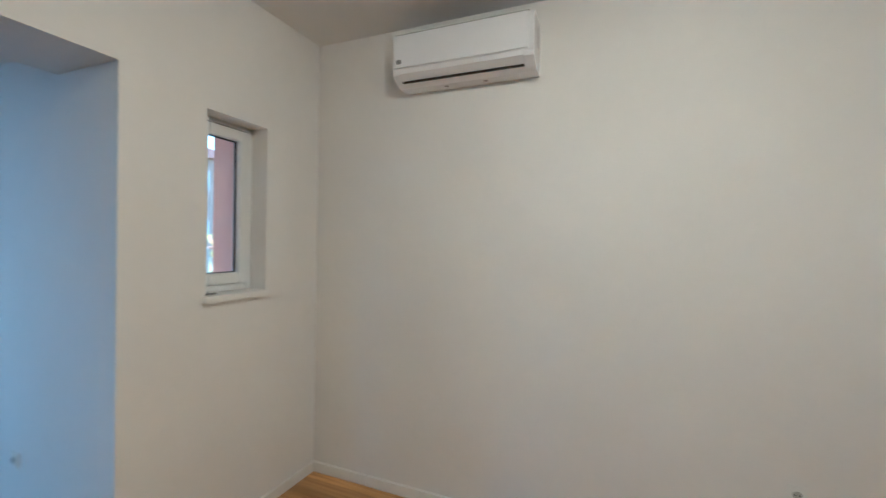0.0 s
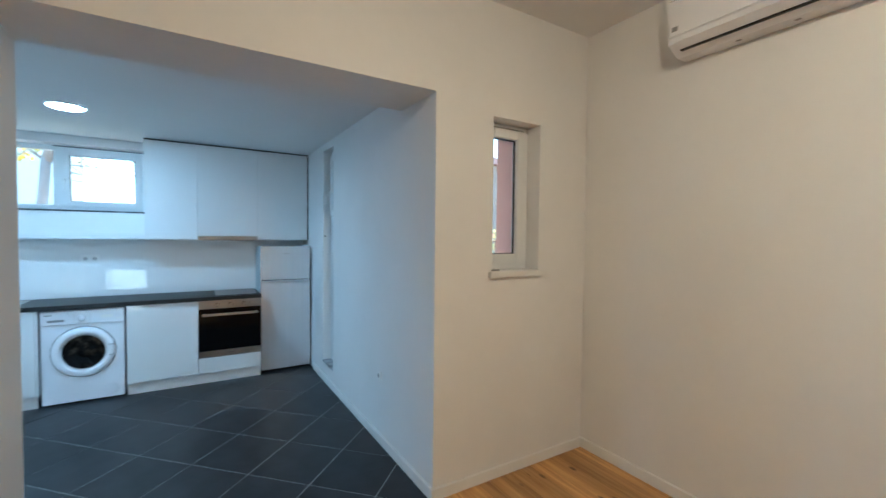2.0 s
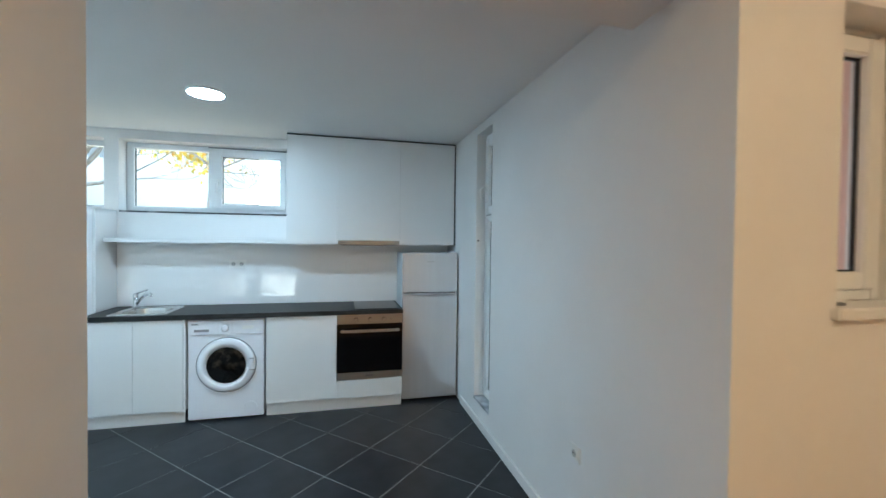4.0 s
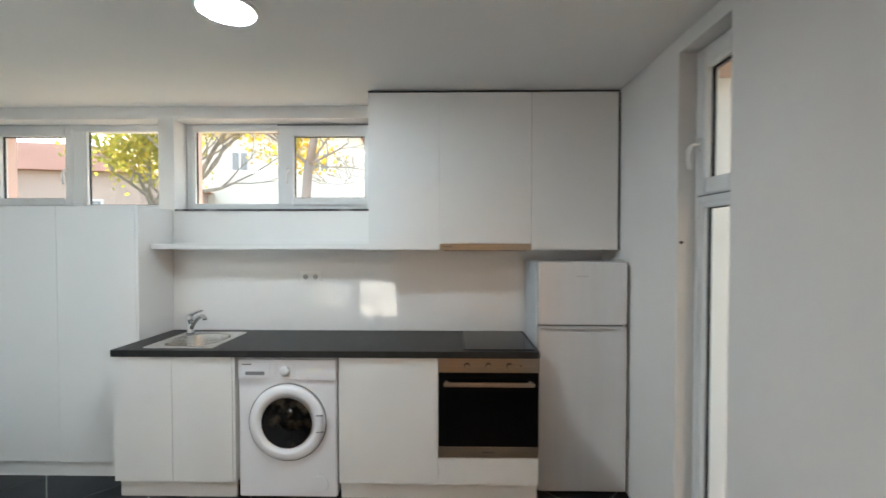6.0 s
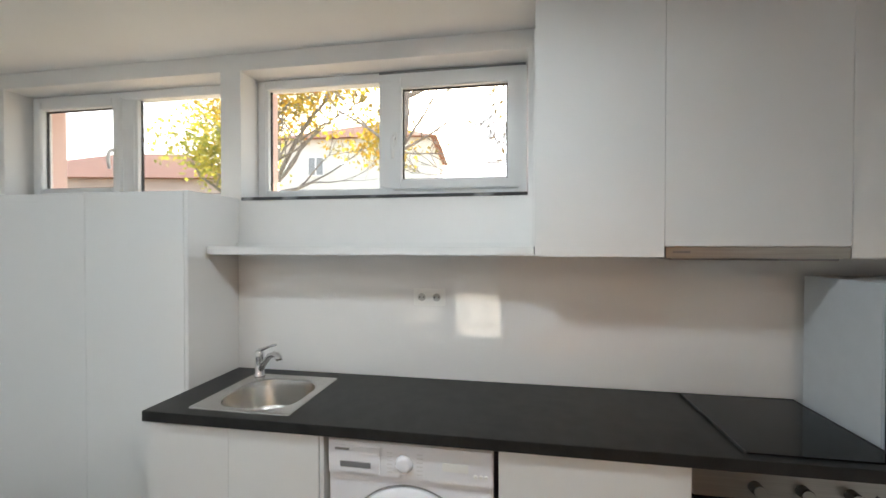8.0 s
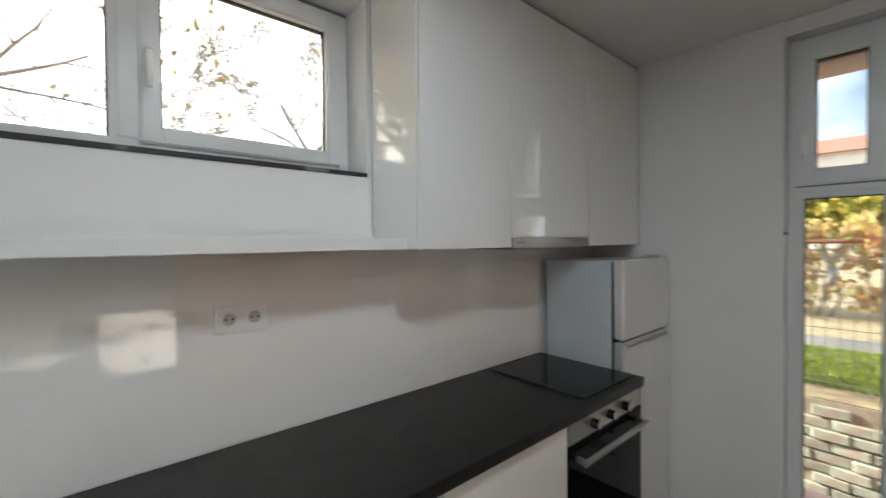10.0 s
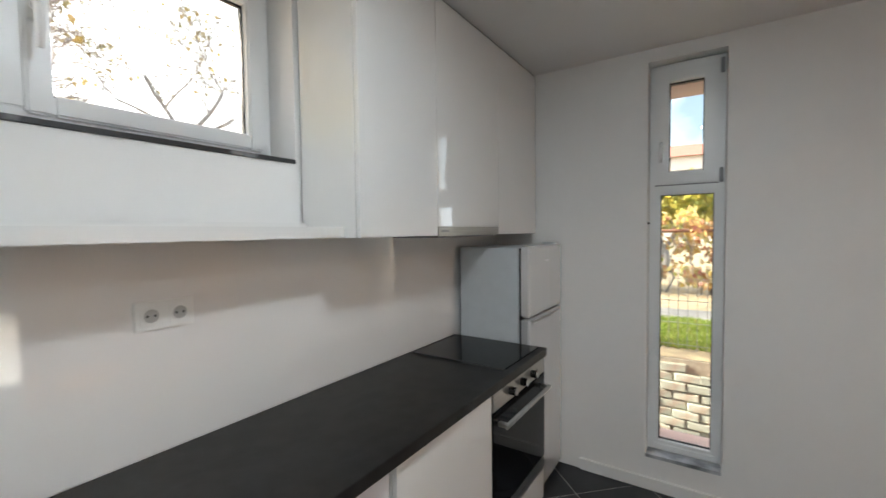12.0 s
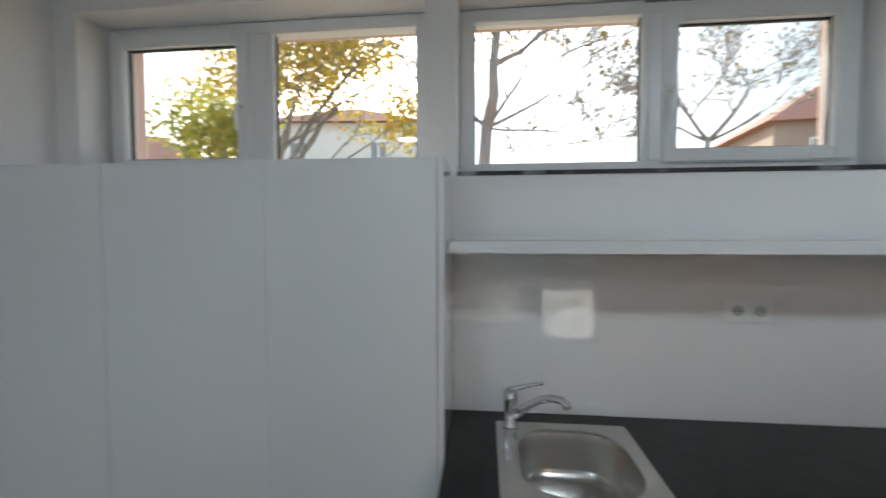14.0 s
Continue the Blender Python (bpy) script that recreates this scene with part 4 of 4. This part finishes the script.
def leaf_cloud(bm, center, radius, count, size, rng, squash=0.75):
    for _ in range(count):
        d = Vector((rng.gauss(0, 1), rng.gauss(0, 1), rng.gauss(0, 1) * squash)).normalized() * radius * rng.uniform(0.25, 1) ** 0.6
        c = Vector(center) + Vector((d.x, d.y, d.z * squash))
        m = Euler((rng.uniform(0, 6.28), rng.uniform(0, 6.28), rng.uniform(0, 6.28))).to_matrix()
        s = size * rng.uniform(0.6, 1.3)
        vs = [bm.verts.new(c + m @ Vector(p) * s) for p in ((-0.5, 0, 0), (-0.1, 0.34, 0.06), (0.55, 0, 0), (-0.1, -0.34, 0.06))]
        bm.faces.new(vs)


def grow(bm, tips, start, direction, length, radius, depth, rng, bend=0.22):
    """A limb that wanders, tapers and forks."""
    pts, rad = [Vector(start)], [radius]
    d = Vector(direction).normalized()
    n = 4
    for k in range(n):
        d = (d + Vector((rng.uniform(-1, 1), rng.uniform(-1, 1), rng.uniform(-0.5, 0.8))) * bend).normalized()
        pts.append(pts[-1] + d * length / n)
        rad.append(max(0.0042, radius * (1 - 0.45 * (k + 1) / n)))
    add_tube(bm, pts, rad, 8 if radius > 0.05 else 5, caps=depth > 3)
    if depth == 0:
        tips.append(pts[-1])
        tips.append(pts[2])
        return
    forks = 3
    for k in range(forks):
        i = rng.choice((2, 3, 4)) if k else 4
        side = Vector((rng.uniform(-1, 1), rng.uniform(-1, 1), rng.uniform(-0.3, 0.7)))
        nd = (d * 0.75 + side * 0.75).normalized()
        grow(bm, tips, pts[i], nd, length * rng.uniform(0.6, 0.82), rad[i] * rng.uniform(0.52, 0.78), depth - 1, rng, bend)


def tree(x, y, limbs, trunk_h, radius, depth, seed, mat, per_tip, leaf, spread, label, lean=(0, 0), shade_clumps=()):
    rng = random.Random(seed)
    t = thing("tree", (x, y, GZ), label, "tree")
    bm = bmesh.new()
    tips = []
    top_ = Vector((x + lean[0], y + lean[1], GZ + trunk_h))
    mid_ = Vector((x, y, GZ)).lerp(top_, 0.5) + Vector((0.05, -0.04, 0))
    add_tube(bm, [(x, y, GZ - 0.1), (x, y, GZ + 0.15), mid_, top_], [radius * 1.5, radius * 1.1, radius, radius * 0.85], 12)
    for dx, dy, dz, ln, rr in limbs:
        grow(bm, tips, top_ - Vector((0, 0, 0.05)), (dx, dy, dz), ln, radius * rr, depth, rng)
    part("trunk", bm, M_BARK, t, "bare branching trunk", smooth=True)
    bm = bmesh.new()
    for p in tips:
        leaf_cloud(bm, p, spread, int(per_tip) if per_tip >= 1 else int(rng.random() < per_tip), leaf, rng)
    # extra leaves added only to break up the sun through the windows
    for cx, cy, cz, cr, cn in shade_clumps:
        leaf_cloud(bm, (cx, cy, cz), cr, cn, leaf, rng)
    part("crown", bm, mat, t, "sparse autumn leaves")
    return t


# last lists here and two trees below: leaf clumps added on the sun's path
tree(-8.7, -2.13, [(-0.05, 0.15, 1, 1.3, 0.9), (0.1, 0.9, 0.5, 0.65, 0.26), (0, -0.8, 0.6, 0.85, 0.32), (-0.3, 0.5, 0.9, 0.7, 0.3), (0.15, 1.0, -0.08, 0.7, 0.16)], 2.22, 0.068, 5, 12, M_LEAF_D, 0.10, 0.068, 0.15, "almost bare dark-trunked tree with a few leaves", (0.03, 0.07), [(-8.7, -2.56, 3.25, 0.14, 20), (-8.7, -2.32, 3.13, 0.09, 9), (-8.7, -2.28, 3.36, 0.08, 7)])
tree(-12.0, 1.3, [(0.1, 0.6, 0.9, 1.05, 0.8), (-0.1, -0.45, 1, 1.05, 0.7), (0.2, 0.95, 0.35, 0.9, 0.5), (0, -1, 0.6, 1.0, 0.5)], 2.7, 0.056, 5, 23, M_LEAF_D, 0.40, 0.075, 0.2, "bare garden tree with scattered dry leaves", (0.1, 0.3))
tree(-12.6, -6.4, [(0.2, 0.6, 0.8, 1.35, 0.7), (0, -0.6, 0.9, 1.3, 0.7), (0.5, 0.3, 0.6, 1.3, 0.6), (-0.4, 0, 0.9, 1.4, 0.6), (0.3, 1.0, 0.35, 1.45, 0.5), (0.1, 0.9, 0.65, 1.7, 0.5), (0.1, 1.0, 0.85, 2.9, 0.55)], 2.2, 0.11, 4, 37, M_LEAF_Y, 6, 0.105, 0.5, "leafy tree in yellow autumn colour", (0, 0), [(-12.6, -4.05, 5.0, 0.42, 80), (-12.6, -4.4, 4.8, 0.35, 50)])
tree(-17.5, -10.5, [(0.2, 0.6, 1, 1.6, 0.7), (0, -0.6, 1, 1.6, 0.7), (0.5, 0.3, 0.6, 1.5, 0.6)], 2.0, 0.16, 3, 41, M_LEAF_M, 20, 0.17, 0.9, "leafy green and yellow garden tree")
tree(-5.9, 10.2, [(0.4, 0.3, 1, 0.8, 0.7), (-0.5, 0, 1, 0.8, 0.7), (0.5, -0.3, 0.6, 0.8, 0.6)], 0.6, 0.10, 2, 53, M_LEAF_M, 60, 0.18, 0.55, "low leafy green tree behind the garden fence")
tree(-7.4, 9.4, [(0.4, 0.3, 1, 0.8, 0.7), (-0.5, 0, 1, 0.8, 0.7)], 0.6, 0.10, 2, 59, M_LEAF_Y, 60, 0.16, 0.5, "low yellow-leaved tree behind the garden fence")


# fence and vines
def fence(y, x0, x1, h, step, label):
    f = thing("fence", ((x0 + x1) / 2, y, GZ), label, "fence")
    n = int((x1 - x0) / 1.3)
    for k in range(n + 1):
        x = x0 + (x1 - x0) * k / n
        part("post", tube([(x, y + 0.03, GZ - 0.1), (x, y + 0.03, GZ + h + 0.05)], 0.022, 8), M_WIRE, f)
    bm = bmesh.new()
    x = x0
    while x < x1:
        add_box(bm, x - 0.0025, x + 0.0025, y - 0.0025, y + 0.0025, GZ, GZ + h)
        x += step
    part("upright_wires", bm, M_WIRE, f)
    bm = bmesh.new()
    z = GZ + 0.05
    while z < GZ + h:
        add_box(bm, x0, x1, y - 0.006, y - 0.001, z - 0.0025, z + 0.0025)
        z += 0.2
    part("cross_wires", bm, M_WIRE, f)
    return f


fence(2.58, -8.0, -3.0, 0.70, 0.075, "low galvanised wire mesh fence on the brick wall")
fence(6.0, -12.6, -0.9, 1.0, 0.10, "galvanised wire mesh fence by the path")
rail = thing("trellis_rail", (-6.5, 6.2, GZ), "rusty tube rail overgrown with vines", "rail")
part("tube", tube([(-12, 6.2, GZ + 1.04), (-1, 6.2, GZ + 1.08)], 0.028, 8), M_RUST, rail)
for px in (-11.5, -8.7, -6.3, -3.0):
    part("post", tube([(px, 6.2, GZ - 0.1), (px, 6.2, GZ + 1.06)], 0.026, 8), M_RUST, rail)
rng = random.Random(77)
for vx in (-8.4, -7.5, -6.6, -5.7, -4.8, -3.9):
    v = thing("vine", (vx, 6.4, GZ), "red and yellow climbing vine on the fence", "vine", "vines on the fence")
    bm = bmesh.new()
    for s in range(4):
        pts = [(vx + 0.12 * s - 0.2, 6.4, GZ - 0.05)]
        for k in range(5):
            pts.append((pts[-1][0] + rng.uniform(-0.2, 0.2), 6.35 + rng.uniform(-0.1, 0.15), GZ + 0.26 * (k + 1)))
        add_tube(bm, pts, [0.02, 0.018, 0.015, 0.012, 0.01, 0.006], 5)
    part("stems", bm, M_BARK, v)
    bm = bmesh.new()
    for k in range(30):
        leaf_cloud(bm, (vx + rng.uniform(-0.5, 0.5), 6.4 + rng.uniform(-0.2, 0.35), GZ + rng.uniform(0.15, 1.35)), 0.22, 26, 0.11, rng)
    part("leaves", bm, M_LEAF_V, v)


# far houses
def house(x, y, w, d, h, turn, wall_mat, rows, cols, roof_h, label, eave=0.5):
    m = pose(x, y, GZ, 0, 0, turn)
    ho = thing("house", (x, y, GZ), label, "house")
    ho.rotation_euler[2] = radians(turn)

    def piece(name, bm, mat, parent, lab=""):
        ob = link_mesh(name, bm, mat)
        ob.parent = parent
        if lab:
            ob["label"] = lab
        return ob

    piece("wall", boxes((-w / 2, w / 2, -d / 2, d / 2, -0.3, h)), wall_mat, ho)
    bm = bmesh.new()
    e = eave
    base = [bm.verts.new(p) for p in ((-w / 2 - e, -d / 2 - e, h), (w / 2 + e, -d / 2 - e, h), (w / 2 + e, d / 2 + e, h), (-w / 2 - e, d / 2 + e, h))]
    k = min(w, d) / 2
    r0, r1 = ((-w / 2 + k, 0, h + roof_h), (w / 2 - k, 0, h + roof_h)) if w >= d else ((0, -d / 2 + k, h + roof_h), (0, d / 2 - k, h + roof_h))
    a, b = bm.verts.new(r0), bm.verts.new((r1[0] + 0.01, r1[1] + 0.01, r1[2]))
    bm.faces.new(base)
    if w >= d:
        for f in ((base[0], base[1], b, a), (base[1], base[2], b), (base[2], base[3], a, b), (base[3], base[0], a)):
            bm.faces.new(f)
    else:
        for f in ((base[0], base[1], a), (base[1], base[2], b, a), (base[2], base[3], b), (base[3], base[0], a, b)):
            bm.faces.new(f)
    piece("roof", bm, M_ROOF, ho, "red clay tile roof")
    for sidex in (1, -1):
        for r in range(rows):
            for c in range(cols):
                zc = h * (r + 0.55) / rows
                yc = -d / 2 + d * (c + 0.5) / cols
                wi = piece("window", boxes((sidex * w / 2 - 0.06, sidex * w / 2 + 0.06, yc - 0.6, yc + 0.6, zc - 0.7, zc + 0.7), bevel=0.02), M_PVC, ho)
                for o in (-0.29, 0.29):
                    piece("pane", boxes((sidex * (w / 2 + 0.064) - 0.004, sidex * (w / 2 + 0.064) + 0.004, yc + o - 0.23, yc + o + 0.23, zc - 0.6, zc + 0.6)), M_FAR_GLASS, wi)
    for sidey in (1, -1):
        for r in range(rows):
            for c in range(max(1, cols - 1)):
                zc = h * (r + 0.55) / rows
                xc = -w / 2 + w * (c + 0.5) / max(1, cols - 1)
                wi = piece("window", boxes((xc - 0.6, xc + 0.6, sidey * d / 2 - 0.06, sidey * d / 2 + 0.06, zc - 0.7, zc + 0.7), bevel=0.02), M_PVC, ho)
                for o in (-0.29, 0.29):
                    piece("pane", boxes((xc + o - 0.23, xc + o + 0.23, sidey * (d / 2 + 0.064) - 0.004, sidey * (d / 2 + 0.064) + 0.004, zc - 0.6, zc + 0.6)), M_FAR_GLASS, wi)
    return ho


house(-37, -12.5, 10, 11, 8.6, 5, M_HOUSE, 2, 2, 2.4, "three-storey beige house with a red roof")
house(-26, -22.5, 9, 13, 4.4, 12, M_HOUSE_PINK, 1, 3, 2.2, "low faded pink house with a red roof")
house(-33, 18.2, 11, 9, 6.9, -8, M_HOUSE_BROWN, 2, 2, 3.2, "brown house with a red roof behind bare trees")
house(-9, 46.0, 15, 10, 7.5, 3, M_HOUSE_GREY, 3, 3, 1.9, "pale house with a red roof beyond the gardens")

# old brick wall of the sunken area
bwall = structure("brick_wall", boxes((HX0, HX1, HY1 - 0.016, HY1 + 0.25, -0.6, GZ - 0.006)), M_MORTAR, "old whitewashed brick retaining wall", "wall")


def brick_mesh(seed, lx):
    rg = random.Random(seed)
    b = boxes((-lx / 2, lx / 2, -0.05, 0.05, -0.035, 0.035), bevel=0.008, seg=1)
    for v in b.verts:
        v.co += Vector((rg.uniform(-1, 1), rg.uniform(-1, 1), rg.uniform(-1, 1))) * 0.0035
    bmesh.ops.recalc_face_normals(b, faces=b.faces)
    me = bpy.data.meshes.new("brick")
    b.to_mesh(me)
    b.free()
    me.materials.append(M_BRICK)
    return me


BRICKS = [brick_mesh(k, 0.190 + 0.006 * (k % 2)) for k in range(4)]
rng = random.Random(9)
for row in range(11):
    z = -0.42 + 0.078 * row
    x = -6.7 + (0.1 if row % 2 else 0)
    while x < -3.7:
        if not (row == 10 and rng.random() < 0.35) and rng.random() > 0.03:
            o = new("brick", rng.choice(BRICKS))
            o.parent = bwall
            o.location = (x + rng.uniform(-0.006, 0.006), HY1 + 0.05 - 0.038 + rng.uniform(-0.014, 0.01), z + rng.uniform(-0.003, 0.003))
            o.rotation_euler = (rng.uniform(-0.03, 0.03), rng.uniform(-0.02, 0.02), rng.uniform(-0.04, 0.04) + (math.pi if rng.random() < 0.5 else 0))
        x += 0.202

# ---- floors, piece by piece ----
kfloor = structure("floor_kitchen", boxes((XW, XD - 0.012, YS, YN, -0.05, -0.0025)), M_GROUT, "dark tiled kitchen floor with pale diagonal joints", "floor")


def clip_poly(poly, x0, x1, y0, y1):
    for ax, lim, keep in ((0, x0, 1), (0, x1, -1), (1, y0, 1), (1, y1, -1)):
        out = []
        for i, p in enumerate(poly):
            q = poly[(i + 1) % len(poly)]
            a, b = keep * (p[ax] - lim), keep * (q[ax] - lim)
            if a >= 0:
                out.append(p)
            if a * b < 0:
                t = a / (a - b)
                out.append((p[0] + (q[0] - p[0]) * t, p[1] + (q[1] - p[1]) * t))
        poly = out
        if not poly:
            break
    return poly


def slab_mesh(name, poly, z0, z1, mat, cham=0.0012):
    b = bmesh.new()
    c = Vector((sum(p[0] for p in poly) / len(poly), sum(p[1] for p in poly) / len(poly)))
    rings = []
    for z, s in ((z0, 0), (z1 - cham, 0), (z1, cham)):
        ring_pts = []
        for p in poly:
            d = c - Vector(p)
            ring_pts.append(b.verts.new((p[0] + d.x / max(d.length, 1e-6) * s, p[1] + d.y / max(d.length, 1e-6) * s, z)))
        rings.append(ring_pts)
    n = len(poly)
    for p, q in zip(rings, rings[1:]):
        for k in range(n):
            b.faces.new((p[k], p[(k + 1) % n], q[(k + 1) % n], q[k]))
    b.faces.new(rings[-1])
    bmesh.ops.recalc_face_normals(b, faces=b.faces)
    me = bpy.data.meshes.new(name)
    b.to_mesh(me)
    b.free()
    me.materials.append(mat)
    return me


HALF, GAP = 0.3205, 0.0042
full = [(HALF - GAP, 0), (0, HALF - GAP), (-HALF + GAP, 0), (0, -HALF + GAP)]
TILE = slab_mesh("tile", full, -0.01, 0.0, M_TILE)
for i in range(-9, 7):
    for k in range(-13, 7):
        if (i + k) % 2 == 0:
            continue
        cx, cy = -3.853 + HALF * i, -0.28 + HALF * k
        for x0, x1, y0, y1 in ((XW + 0.001, XD_K, YS, YN - 0.001), (XD_K, XD - 0.014, OP0, YN - 0.001)):
            poly = [(cx + p[0], cy + p[1]) for p in full]
            cut = clip_poly(poly, x0, x1, y0, y1)
            if len(cut) < 3:
                continue
            area = abs(sum(a[0] * b[1] - b[0] * a[1] for a, b in zip(cut, cut[1:] + cut[:1]))) / 2
            if area < 0.0004:
                continue
            whole = len(cut) == 4 and abs(area - 2 * (HALF - GAP) ** 2) < 1e-4
            me = TILE if whole else slab_mesh("tile", [(p[0] - cx, p[1] - cy) for p in cut], -0.01, 0.0, M_TILE)
            o = new("tile", me)
            o.parent, o.location = kfloor, (cx, cy, 0)

structure("threshold", boxes((XD - 0.028, XD + 0.006, OP0 + 0.016, YN - 0.016, -0.004, 0.005), bevel=0.002), M_STEEL, "narrow metal strip between tiles and boards", "trim")

lfloor = structure("floor_living", boxes((XD - 0.012, XE, YLS, YL, -0.05, -0.012)), M_SHADOW, "knotty pine board floor", "floor")
rng = random.Random(4)
BW = 0.088
y = YL
while y > YLS:
    x = XD - 0.010 - rng.uniform(0, 1.1)
    while x < XE:
        ln = rng.uniform(0.9, 1.9)
        a, b = max(x, XD - 0.008), min(x + ln, XE)
        if b - a > 0.03:
            o = new("plank", slab_mesh("plank", [(a + 0.0004, -BW + 0.0004), (b - 0.0004, -BW + 0.0004), (b - 0.0004, -0.0004), (a + 0.0004, -0.0004)], -0.012, 0.0, M_WOOD, 0.0008))
            o.parent, o.location = lfloor, (0, y, 0)
        x += ln
    y -= BW
